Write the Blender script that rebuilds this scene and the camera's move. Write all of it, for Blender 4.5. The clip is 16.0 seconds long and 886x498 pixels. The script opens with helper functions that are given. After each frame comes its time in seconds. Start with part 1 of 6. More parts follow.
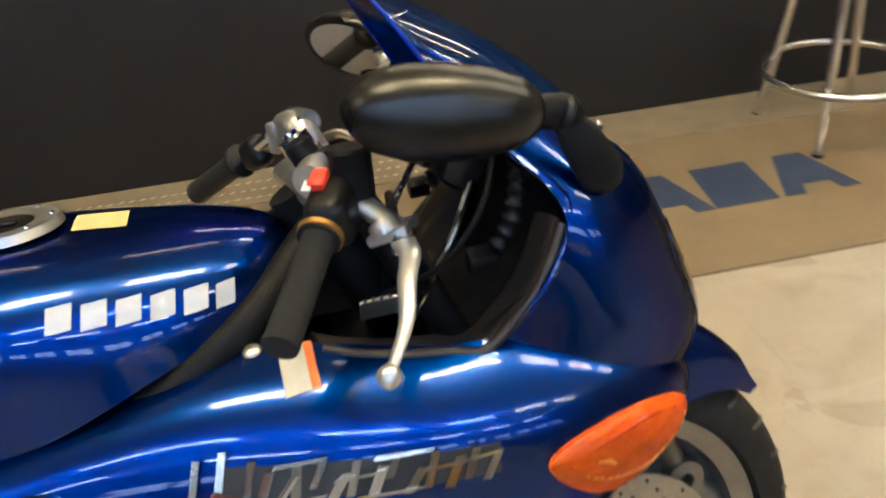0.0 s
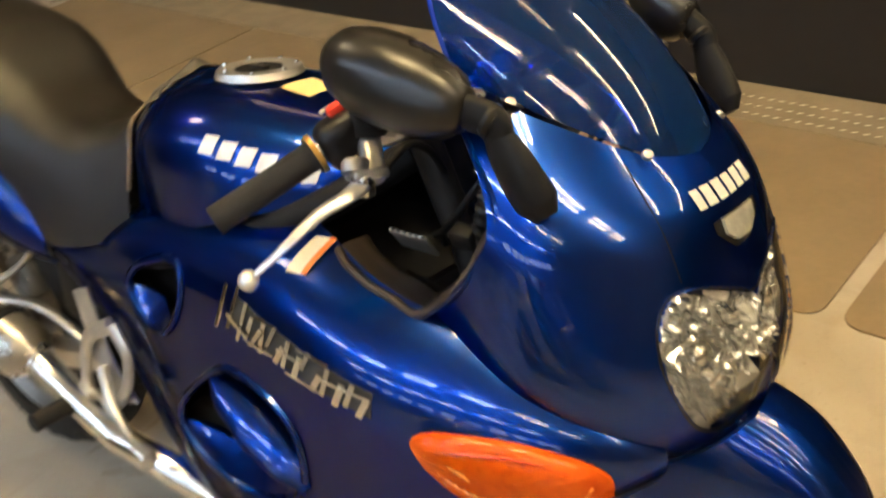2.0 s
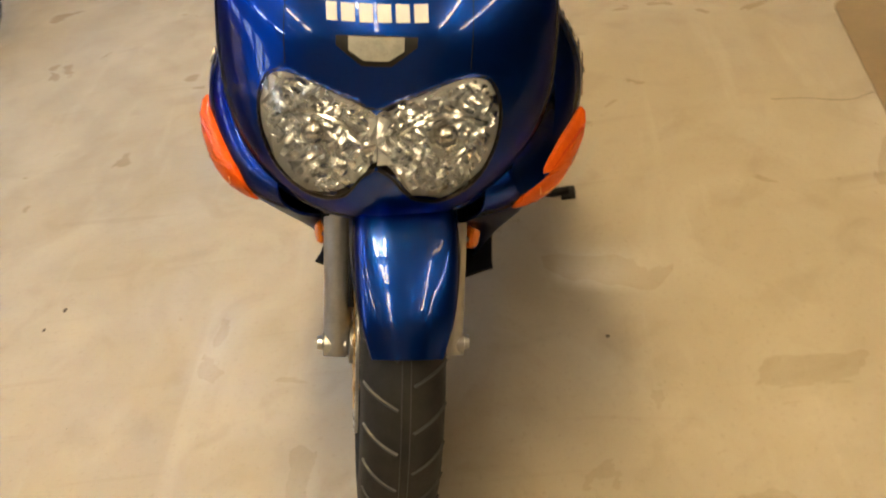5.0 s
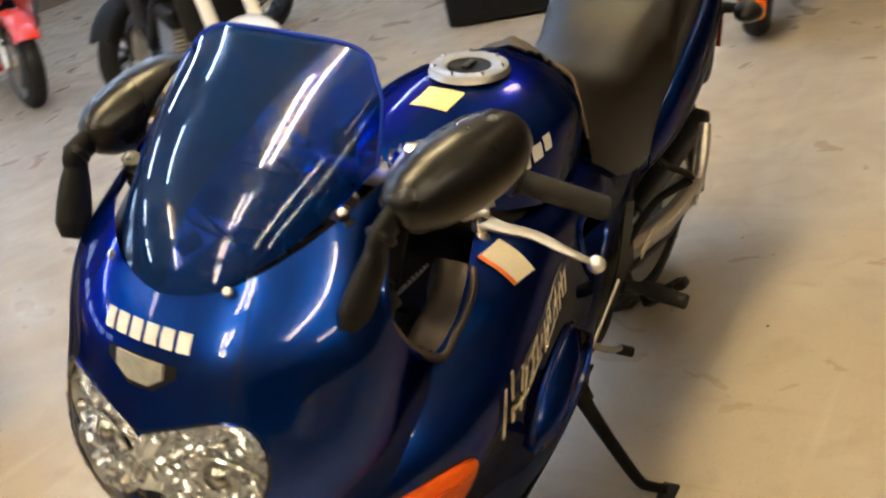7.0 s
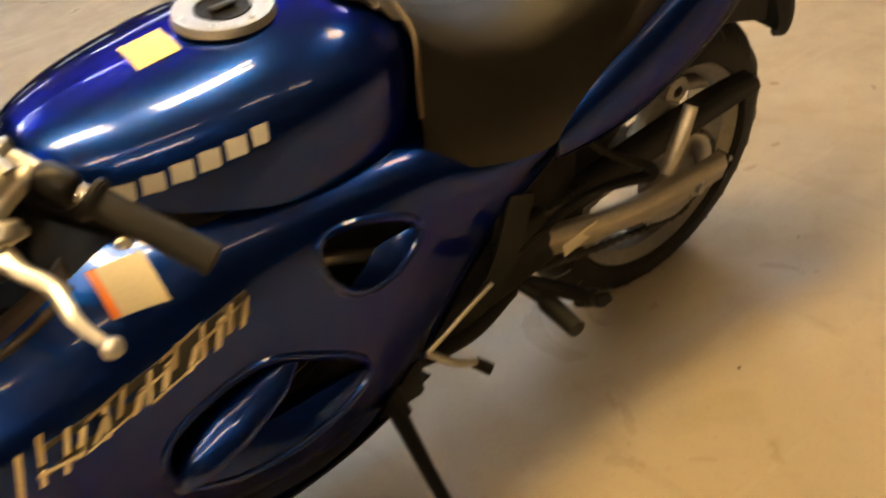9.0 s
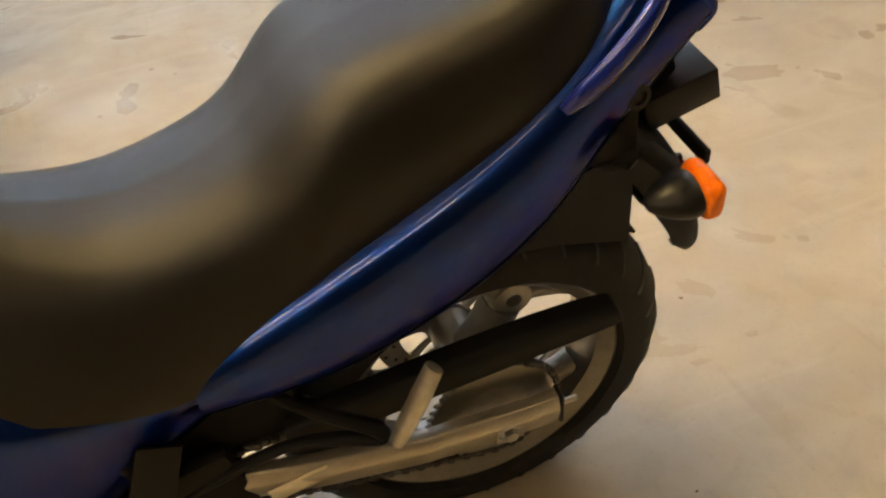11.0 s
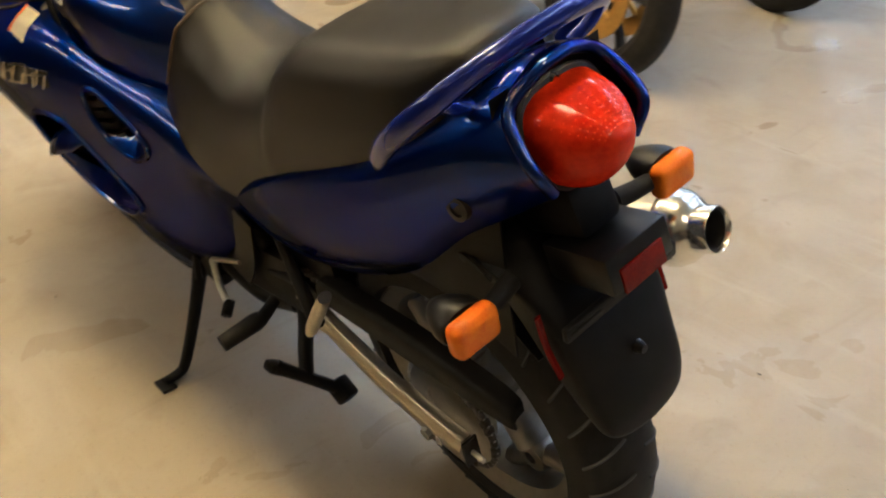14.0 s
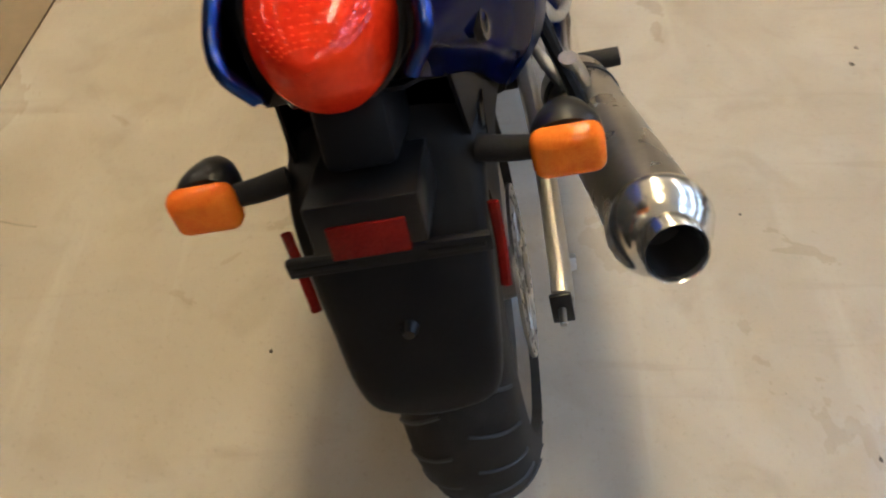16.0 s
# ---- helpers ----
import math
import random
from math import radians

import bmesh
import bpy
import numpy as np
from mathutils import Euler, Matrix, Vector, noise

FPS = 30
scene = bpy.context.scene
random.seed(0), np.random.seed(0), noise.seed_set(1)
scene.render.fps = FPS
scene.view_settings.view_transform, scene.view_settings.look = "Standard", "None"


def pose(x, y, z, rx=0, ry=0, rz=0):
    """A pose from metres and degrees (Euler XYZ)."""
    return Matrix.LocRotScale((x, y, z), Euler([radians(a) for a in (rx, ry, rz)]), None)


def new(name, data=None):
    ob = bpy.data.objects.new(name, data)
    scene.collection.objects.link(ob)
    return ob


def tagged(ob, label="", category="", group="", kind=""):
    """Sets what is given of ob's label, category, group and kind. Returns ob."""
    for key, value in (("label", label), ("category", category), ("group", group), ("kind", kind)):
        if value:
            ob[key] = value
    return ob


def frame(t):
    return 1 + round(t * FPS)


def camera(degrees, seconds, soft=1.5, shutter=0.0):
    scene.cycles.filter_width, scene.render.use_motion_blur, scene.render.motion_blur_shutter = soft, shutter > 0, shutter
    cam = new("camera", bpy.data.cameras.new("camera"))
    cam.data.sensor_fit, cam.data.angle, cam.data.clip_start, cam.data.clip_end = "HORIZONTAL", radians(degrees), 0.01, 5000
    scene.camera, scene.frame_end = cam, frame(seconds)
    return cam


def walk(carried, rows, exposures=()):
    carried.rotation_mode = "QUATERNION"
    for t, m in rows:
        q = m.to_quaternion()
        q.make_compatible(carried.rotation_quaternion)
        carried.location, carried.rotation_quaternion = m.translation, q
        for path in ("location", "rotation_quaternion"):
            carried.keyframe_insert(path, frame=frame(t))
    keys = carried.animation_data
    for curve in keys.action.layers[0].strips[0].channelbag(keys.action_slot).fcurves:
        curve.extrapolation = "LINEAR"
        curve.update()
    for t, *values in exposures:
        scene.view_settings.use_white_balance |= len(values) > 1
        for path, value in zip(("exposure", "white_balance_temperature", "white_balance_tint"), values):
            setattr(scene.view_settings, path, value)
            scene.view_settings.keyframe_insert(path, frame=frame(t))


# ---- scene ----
from mathutils.kdtree import KDTree

cam = camera(49.69, 16.0, soft=2.0, shutter=0.5)
LEAN = 11.48
PATH = [
    (0.00, 1.0786, -0.8281, 1.4025, 58.70, 4.63, -14.95),
    (0.50, 1.2904, -0.7404, 1.4157, 57.64, 4.86, -2.56),
    (1.00, 1.4543, -0.6514, 1.4127, 55.58, 8.50, 9.38),
    (1.50, 1.6151, -0.6295, 1.4068, 56.73, 9.52, 22.71),
    (2.00, 1.8830, -0.6412, 1.4043, 57.16, 9.02, 37.62),
    (2.50, 2.0594, -0.5651, 1.3737, 55.47, 9.79, 45.07),
    (3.00, 2.1796, -0.4334, 1.3492, 51.50, 8.99, 51.59),
    (3.50, 2.3219, -0.2469, 1.3351, 49.28, 9.25, 60.12),
    (4.00, 2.4546, -0.0321, 1.3341, 48.55, 9.67, 70.81),
    (4.50, 2.5516, 0.1886, 1.3413, 49.31, 10.17, 82.11),
    (5.00, 2.5867, 0.3926, 1.3513, 51.52, 10.67, 92.39),
    (5.50, 2.5338, 0.5576, 1.3590, 55.15, 11.24, 100.14),
    (6.00, 2.3886, 0.6949, 1.3556, 60.62, 10.78, 105.98),
    (6.50, 2.2028, 0.8057, 1.3493, 62.87, 12.43, 110.75),
    (7.00, 2.0463, 1.0018, 1.3289, 63.65, 13.04, 121.29),
    (7.50, 1.8903, 1.1533, 1.2976, 59.76, 11.45, 129.75),
    (8.00, 1.6731, 1.1931, 1.2676, 56.43, 8.74, 135.61),
    (8.50, 1.4613, 1.2475, 1.2544, 55.79, 10.34, 139.08),
    (9.00, 1.2230, 1.2980, 1.2662, 56.58, 9.68, 143.15),
    (9.50, 0.9706, 1.2414, 1.2579, 57.63, 9.36, 144.59),
    (10.00, 0.7249, 1.1749, 1.2819, 55.66, 8.39, 148.52),
    (10.50, 0.5070, 1.1445, 1.2851, 55.34, 7.56, 153.37),
    (11.00, 0.3095, 1.1514, 1.2865, 55.52, 6.90, 160.11),
    (11.50, 0.1189, 1.1740, 1.2895, 56.05, 6.23, 168.65),
    (12.00, -0.0785, 1.1908, 1.2970, 56.75, 5.40, 178.95),
    (12.50, -0.2964, 1.1803, 1.3124, 57.40, 4.27, -168.91),
    (13.00, -0.4769, 1.0617, 1.3373, 56.36, 4.03, -155.95),
    (13.50, -0.7367, 1.0242, 1.3610, 57.27, 1.60, -141.85),
    (14.00, -0.8907, 0.8996, 1.3596, 56.80, 1.85, -130.71),
    (14.50, -0.9193, 0.6962, 1.3843, 54.01, 0.73, -120.18),
    (15.00, -1.0106, 0.4478, 1.3863, 52.18, 1.25, -107.15),
    (15.50, -1.0415, 0.2411, 1.3750, 47.89, 1.32, -98.75),
    (16.00, -0.9193, 0.0763, 1.3312, 43.60, 0.86, -90.00),
]
walk(cam, [(t, pose(*p)) for t, *p in PATH], exposures=[(0.0, -0.14, 5100, 11), (0.5, -0.1, 4900, 11), (1.0, 0.0, 5150, 12), (1.5, 0.1, 5850, 12), (2.5, -0.08, 5950, 11), (3.0, -0.26, 6100, 12), (5.5, -0.08, 5800, 12), (6.0, -0.03, 5700, 14), (6.5, 0.03, 5550, 14), (7.0, 0.04, 5400, 13), (7.5, -0.02, 5500, 12), (8.0, 0.0, 6950, 15), (8.5, -0.12, 7350, 16), (9.0, -0.06, 7300, 16), (10.0, -0.02, 7000, 14), (12.5, -0.06, 5500, 12), (14.0, -0.13, 5450, 13), (16.0, -0.27, 5050, 14)])

# ---------------- world and light ----------------
world = bpy.data.worlds.new("showroom_air")
scene.world = world
world.use_nodes = True
world.node_tree.nodes["Background"].inputs[0].default_value = (0.75, 0.66, 0.55, 1)
world.node_tree.nodes["Background"].inputs[1].default_value = 0.008


# ---------------- materials ----------------
def material(name, color, rough=0.5, metal=0.0, **kw):
    """A procedural surface: base colour with two scales of variation, bump, coat and wear."""
    m = bpy.data.materials.new(name)
    m.use_nodes = True
    nt = m.node_tree
    b = nt.nodes["Principled BSDF"]
    b.inputs["Base Color"].default_value = (*color, 1)
    b.inputs["Roughness"].default_value = rough
    b.inputs["Metallic"].default_value = metal
    for key, slot in (("coat", "Coat Weight"), ("coat_rough", "Coat Roughness"), ("coat_ior", "Coat IOR"), ("transmission", "Transmission Weight"),
                      ("ior", "IOR"), ("spec", "Specular IOR Level"), ("emit", "Emission Strength"), ("alpha", "Alpha")):
        if key in kw:
            b.inputs[slot].default_value = kw[key]
    if "tint" in kw:
        b.inputs["Specular Tint"].default_value = (*kw["tint"], 1)
    if "emit" in kw:
        b.inputs["Emission Color"].default_value = (*kw.get("emit_color", color), 1)
    tc = nt.nodes.new("ShaderNodeTexCoord")
    if "vary" in kw:
        scale, amount = kw["vary"]
        last = None
        for s, a in ((scale, amount), (scale * 9, amount * 0.6)):
            n = nt.nodes.new("ShaderNodeTexNoise")
            n.inputs["Scale"].default_value = s
            n.inputs["Detail"].default_value = 6
            nt.links.new(tc.outputs["Object"], n.inputs["Vector"])
            mix = nt.nodes.new("ShaderNodeMix")
            mix.data_type, mix.blend_type = "RGBA", "MIX"
            ramp = nt.nodes.new("ShaderNodeMapRange")
            ramp.inputs["From Min"].default_value, ramp.inputs["From Max"].default_value = 0.35, 0.7
            ramp.inputs["To Max"].default_value = a
            nt.links.new(n.outputs["Fac"], ramp.inputs["Value"])
            nt.links.new(ramp.outputs[0], mix.inputs["Factor"])
            if last is None:
                mix.inputs["A"].default_value = (*color, 1)
            else:
                nt.links.new(last, mix.inputs["A"])
            mix.inputs["B"].default_value = (*kw.get("second", [c * 0.55 for c in color]), 1)
            last = mix.outputs["Result"]
        nt.links.new(last, b.inputs["Base Color"])
    if "rough_vary" in kw:
        n = nt.nodes.new("ShaderNodeTexNoise")
        n.inputs["Scale"].default_value, n.inputs["Detail"].default_value = kw["rough_vary"][0], 5
        nt.links.new(tc.outputs["Object"], n.inputs["Vector"])
        r = nt.nodes.new("ShaderNodeMapRange")
        r.inputs["From Min"].default_value, r.inputs["From Max"].default_value = 0.3, 0.7
        r.inputs["To Min"].default_value, r.inputs["To Max"].default_value = rough, kw["rough_vary"][1]
        nt.links.new(n.outputs["Fac"], r.inputs["Value"])
        nt.links.new(r.outputs[0], b.inputs["Roughness"])
    if "bump" in kw:
        scale, strength = kw["bump"]
        n = nt.nodes.new(kw.get("bump_kind", "ShaderNodeTexNoise"))
        n.inputs["Scale"].default_value = scale
        if "Detail" in n.inputs:
            n.inputs["Detail"].default_value = 4
        nt.links.new(tc.outputs["Object"], n.inputs["Vector"])
        bp = nt.nodes.new("ShaderNodeBump")
        bp.inputs["Strength"].default_value = strength
        bp.inputs["Distance"].default_value = kw.get("bump_depth", 0.002)
        nt.links.new(n.outputs[0], bp.inputs["Height"])
        nt.links.new(bp.outputs[0], b.inputs["Normal"])
    return m


BLUE = material("pearl_blue_paint", (0.0006, 0.012, 0.125), 0.28, 0.97, coat=0.135, coat_rough=0.006, coat_ior=3.0, spec=0.1, tint=(0.0, 0.006, 0.03), vary=(2600, 0.36), second=(0.003, 0.078, 0.50))
RAIL_BLUE = material("solid_blue_paint", (0.004, 0.016, 0.22), 0.25, 0.3, coat=0.6, coat_rough=0.015)
SCREEN = material("blue_tinted_acrylic", (0.01, 0.09, 0.62), 0.03, 0.0, spec=0.6)
BLACK = material("black_plastic", (0.006, 0.0055, 0.0055), 0.34, 0.0, spec=0.28, vary=(60, 0.4), second=(0.012, 0.011, 0.010), bump=(900, 0.12))
MATT = material("matt_black_plastic", (0.0055, 0.0055, 0.006), 0.48, 0.0, spec=0.14, vary=(25, 0.5), second=(0.013, 0.012, 0.011), bump=(700, 0.25))
SATIN = material("satin_black_mirror_shell", (0.007, 0.006, 0.005), 0.25, 0.0, rough_vary=(9, 0.34), spec=0.42)
RUBBER = material("black_tyre_rubber", (0.010, 0.0095, 0.009), 0.62, 0.0, spec=0.2, vary=(40, 0.5), second=(0.026, 0.023, 0.020), bump=(500, 0.3))
GRIP = material("ribbed_grip_rubber", (0.016, 0.015, 0.014), 0.55, 0.0, spec=0.3, bump=(900, 0.6), bump_kind="ShaderNodeTexVoronoi")
VINYL = material("black_seat_vinyl", (0.0085, 0.0065, 0.0046), 0.28, 0.0, spec=0.33, vary=(14, 0.5), second=(0.008, 0.007, 0.006), bump=(900, 0.25), bump_kind="ShaderNodeTexVoronoi", bump_depth=0.001, rough_vary=(6, 0.38))
PIPING = material("worn_seat_edge", (0.05, 0.034, 0.021), 0.42, 0.0, vary=(50, 0.5), second=(0.10, 0.065, 0.038), bump=(400, 0.2))
ALLOY = material("cast_alloy", (0.55, 0.53, 0.49), 0.36, 0.9, vary=(50, 0.4), bump=(600, 0.1))
RIM = material("grey_cast_wheel", (0.30, 0.285, 0.26), 0.36, 0.9, vary=(40, 0.4), bump=(600, 0.1))
CHROME = material("polished_chrome", (0.82, 0.80, 0.76), 0.09, 1.0, rough_vary=(20, 0.16))
SILVER = material("silver_painted_arm", (0.50, 0.46, 0.38), 0.30, 0.75, vary=(18, 0.45), second=(0.34, 0.3, 0.24))
REFLECTOR = material("faceted_reflector", (0.98, 0.99, 1.0), 0.19, 0.88)
BOWL = material("silvered_lamp_bowl", (0.94, 0.93, 0.90), 0.22, 0.2)
LENS = material("clear_lamp_lens", (1, 1, 1), 0.02, 0.0, transmission=1.0, ior=1.25)
AMBER = material("amber_lens", (0.78, 0.13, 0.001), 0.14, 0.0, coat=0.3, coat_rough=0.02, spec=0.05, vary=(38, 0.5), second=(0.95, 0.30, 0.012))
FRONT_AMBER = material("deep_orange_lens", (0.50, 0.055, 0.0), 0.12, 0.0, coat=0.12, coat_ior=2.2, coat_rough=0.008, spec=0.02, vary=(9, 0.45), second=(0.80, 0.15, 0.001))
PALE_AMBER = material("pale_amber_moulding", (0.95, 0.30, 0.03), 0.12, 0.0, coat=0.8)
DEEP_AMBER = material("deep_amber_moulding", (0.45, 0.04, 0.0), 0.2, 0.0, coat=0.5)
RED = material("red_lens", (0.50, 0.008, 0.0), 0.12, 0.0, coat=0.12, coat_ior=2.4, coat_rough=0.006, spec=0.02, vary=(16, 0.7), second=(0.85, 0.045, 0.001), bump=(60, .06), bump_kind="ShaderNodeTexVoronoi", bump_depth=.001)
DARK_RED = material("dark_red_reflector", (0.11, 0.004, 0.003), 0.18, 0.0, coat=0.1, spec=0.1, vary=(30, 0.6), second=(0.22, 0.010, 0.004), bump=(420, 0.4), bump_kind="ShaderNodeTexVoronoi")
ENGINE = material("black_engine_casting", (0.009, 0.009, 0.009), 0.45, 0.2, spec=0.2, vary=(30, 0.5), second=(0.022, 0.020, 0.018), bump=(250, 0.3))
GOLD = material("bronze_anodised_carrier", (0.62, 0.36, 0.09), 0.35, 0.85, vary=(70, 0.4))
STEEL = material("brushed_disc_steel", (0.5, 0.49, 0.47), 0.28, 1.0, vary=(90, 0.3))
WHITE_MARK = material("white_vinyl_lettering", (0.60, 0.61, 0.61), 0.35, 0.0, vary=(160, 0.12))
STICKER = material("cream_paper_label", (0.72, 0.66, 0.5), 0.5, 0.0, vary=(200, 0.2))
YELLOW_STICKER = material("yellow_warning_label", (0.75, 0.55, 0.2), 0.4, 0.0, vary=(120, 0.25), second=(0.8, 0.7, 0.45))
ORANGE_BAND = material("orange_label_band", (0.8, 0.2, 0.03), 0.45)
INK = material("dark_print", (0.03, 0.03, 0.03), 0.5)
RED_SWITCH = material("red_switch", (0.75, 0.05, 0.02), 0.35)
CLOTH = material("black_elastic_cloth", (0.035, 0.028, 0.022), 0.5, 0.0, vary=(60, 0.5), bump=(300, 0.5))
LINING = material("brown_black_rubber_lining", (0.045, 0.032, 0.022), 0.42, 0.0, vary=(22, 0.6), second=(0.018, 0.013, 0.010), bump=(300, 0.2))
SCRIPT = material("satin_chrome_script", (0.72, 0.69, 0.62), 0.16, 1.0, vary=(90, 0.3))
POLISHED = material("bright_polished_steel", (0.86, 0.83, 0.76), 0.15, 0.95, rough_vary=(16, 0.24))
MIRROR = material("mirror_glass", (0.92, 0.92, 0.92), 0.01, 1.0)
FLOOR = material("polished_concrete", (0.45, 0.385, 0.295), 0.36, 0.0, spec=0.35)


def concrete(m):
    """Worn sealed concrete: cloudy patches, pale rubbed areas, dark stains, drag marks and a broken sheen."""
    nt = m.node_tree
    b = nt.nodes["Principled BSDF"]
    tc = nt.nodes.new("ShaderNodeTexCoord")

    def noise_at(scale, detail, stretch=None, distort=0.0, turn=0.0):
        n = nt.nodes.new("ShaderNodeTexNoise")
        n.inputs["Scale"].default_value, n.inputs["Detail"].default_value, n.inputs["Distortion"].default_value = scale, detail, distort
        mp = nt.nodes.new("ShaderNodeMapping")
        mp.inputs["Scale"].default_value = stretch or (1, 1, 1)
        mp.inputs["Rotation"].default_value = (0, 0, turn)
        nt.links.new(tc.outputs["Object"], mp.inputs["Vector"])
        nt.links.new(mp.outputs[0], n.inputs["Vector"])
        return n.outputs["Fac"]

    def ramp(src, lo, hi, to0=0.0, to1=1.0):
        r = nt.nodes.new("ShaderNodeMapRange")
        for key, v in (("From Min", lo), ("From Max", hi), ("To Min", to0), ("To Max", to1)):
            r.inputs[key].default_value = v
        nt.links.new(src, r.inputs["Value"])
        return r.outputs[0]

    last = None
    for src, lo, hi, amount, color in ((noise_at(.8, 6, distort=.6), .38, .66, .55, (0.298, 0.248, 0.184)), (noise_at(2.6, 8, distort=1.2), .46, .68, .45, (0.439, 0.393, 0.323)), (noise_at(7, 8, distort=.8), .54, .74, .40, (0.257, 0.209, 0.147)),
                                       (noise_at(1.3, 10, (1, 9, 1), .4, .5), .58, .70, .35, (0.447, 0.401, 0.331)), (noise_at(2.0, 10, (11, 1, 1), .5, .25), .62, .72, .30, (0.273, 0.228, 0.166)), (noise_at(90, 3), .58, .80, .35, (0.232, 0.190, 0.137)), (noise_at(260, 2), .62, .82, .30, (0.497, 0.455, 0.389))):
        mix = nt.nodes.new("ShaderNodeMix")
        mix.data_type = "RGBA"
        nt.links.new(ramp(src, lo, hi, 0, amount), mix.inputs["Factor"])
        if last is None:
            mix.inputs["A"].default_value = (0.373, 0.319, 0.245, 1)
        else:
            nt.links.new(last, mix.inputs["A"])
        mix.inputs["B"].default_value = (*color, 1)
        last = mix.outputs["Result"]
    nt.links.new(last, b.inputs["Base Color"])
    nt.links.new(ramp(noise_at(3.1, 9, distort=1.0), .36, .64, .26, .60), b.inputs["Roughness"])
    bp = nt.nodes.new("ShaderNodeBump")
    bp.inputs["Strength"].default_value, bp.inputs["Distance"].default_value = .10, .002
    nt.links.new(noise_at(40, 6), bp.inputs["Height"])
    nt.links.new(bp.outputs[0], b.inputs["Normal"])


concrete(FLOOR)
MAT = material("tan_display_mat", (0.215, 0.155, 0.085), 0.62, 0.0, vary=(5, 0.5), second=(0.155, 0.112, 0.059), bump=(180, 0.35))
MAT_EDGE = material("grey_brown_mat_edge", (0.24, 0.19, 0.12), 0.7, 0.0, vary=(9, 0.5), bump=(240, 0.4))
MAT_BLUE = material("navy_mat_print", (0.02, 0.035, 0.085), 0.6, 0.0, vary=(25, 0.35), second=(0.05, 0.06, 0.09))
MAT_FADED = material("faded_grey_mat_print", (0.17, 0.135, 0.09), 0.65, 0.0, vary=(20, 0.5))
WALL = material("dark_brown_panel", (0.007, 0.0056, 0.0049), 0.5, 0.0, vary=(2.5, 0.6), second=(0.012, 0.009, 0.007), bump=(120, 0.2))
PLASTER = material("painted_plaster", (0.16, 0.13, 0.10), 0.7, 0.0, vary=(1.5, 0.3), bump=(80, 0.1))
CEIL = material("ceiling_board", (0.72, 0.71, 0.67), 0.8, 0.0, vary=(3, 0.3))
WHITE_PAINT = material("white_gloss_paint", (0.75, 0.74, 0.72), 0.25, 0.0, coat=0.8, coat_rough=0.05, vary=(12, 0.1))
PURPLE = material("purple_gloss_paint", (0.10, 0.03, 0.25), 0.25, 0.0, coat=0.8)
LIME = material("lime_gloss_paint", (0.6, 0.62, 0.02), 0.25, 0.0, coat=0.8)
RED_PAINT = material("red_gloss_paint", (0.6, 0.03, 0.012), 0.25, 0.0, coat=0.8)
MAIN_TUBE = material("main_white_tube", (1, 1, 1), 0.4, 0.0, emit=84, emit_color=(1.0, 0.71, 0.30))
WARM_TUBE = material("warm_white_tube", (1, 1, 1), 0.4, 0.0, emit=10, emit_color=(1.0, 0.68, 0.30))
COOL_TUBE = material("cool_white_tube", (1, 1, 1), 0.4, 0.0, emit=62, emit_color=(0.64, 0.82, 1.0))
DIM_TUBE = material("side_white_tube", (1, 1, 1), 0.4, 0.0, emit=48, emit_color=(1.0, 0.76, 0.42))
WINDOW_GLOW = material("added_window_glow", (0.8, 0.85, 0.9), 0.9, 0.0, emit=7, emit_color=(0.70, 0.85, 1.0))
FAR_TUBE = material("far_white_tube", (1, 1, 1), 0.4, 0.0, emit=42, emit_color=(0.80, 0.90, 1.0))



def tinted(m, color, gloss):
    """Makes m a thin tinted sheet: coloured see-through with a clear gloss."""
    nt = m.node_tree
    nt.nodes.clear()
    out = nt.nodes.new("ShaderNodeOutputMaterial")
    tr = nt.nodes.new("ShaderNodeBsdfTransparent")
    tr.inputs[0].default_value = (*color, 1)
    df = nt.nodes.new("ShaderNodeBsdfDiffuse")
    df.inputs[0].default_value = (0.008, 0.11, 0.56, 1)
    m0 = nt.nodes.new("ShaderNodeMixShader")
    m0.inputs[0].default_value = 0.10 if gloss > 0 else 0.0
    gl = nt.nodes.new("ShaderNodeBsdfGlossy")
    gl.inputs["Roughness"].default_value = 0.02
    fr = nt.nodes.new("ShaderNodeFresnel")
    fr.inputs["IOR"].default_value = 1.5
    mx = nt.nodes.new("ShaderNodeMixShader")
    nt.links.new(tr.outputs[0], m0.inputs[1])
    nt.links.new(df.outputs[0], m0.inputs[2])
    nt.links.new(fr.outputs[0], mx.inputs[0])
    nt.links.new(m0.outputs[0], mx.inputs[1])
    nt.links.new(gl.outputs[0], mx.inputs[2])
    nt.links.new(mx.outputs[0], out.inputs[0])


tinted(SCREEN, (0.008, 0.14, 0.64), 1)
tinted(LENS, (0.97, 0.97, 0.95), 0)


# ---------------- mesh helpers ----------------
def part(name, bm, mat, parent, label="", smooth=True, matrix=None):
    """Links a bmesh as one mesh object under a thing or a part."""
    me = bpy.data.meshes.new(name)
    bmesh.ops.recalc_face_normals(bm, faces=bm.faces)
    bm.to_mesh(me)
    bm.free()
    if smooth:
        me.shade_smooth()
        me.set_sharp_from_angle(angle=radians(38))
    me.materials.append(mat)
    ob = new(name, me)
    ob.parent = parent
    if matrix is not None:
        ob.matrix_local = matrix
    if label:
        tagged(ob, label)
    return ob


def thing(name, label, category, matrix=None, group="", kind=""):
    ob = new(name)
    if matrix is not None:
        ob.matrix_world = matrix
    return tagged(ob, label, category, group, kind)


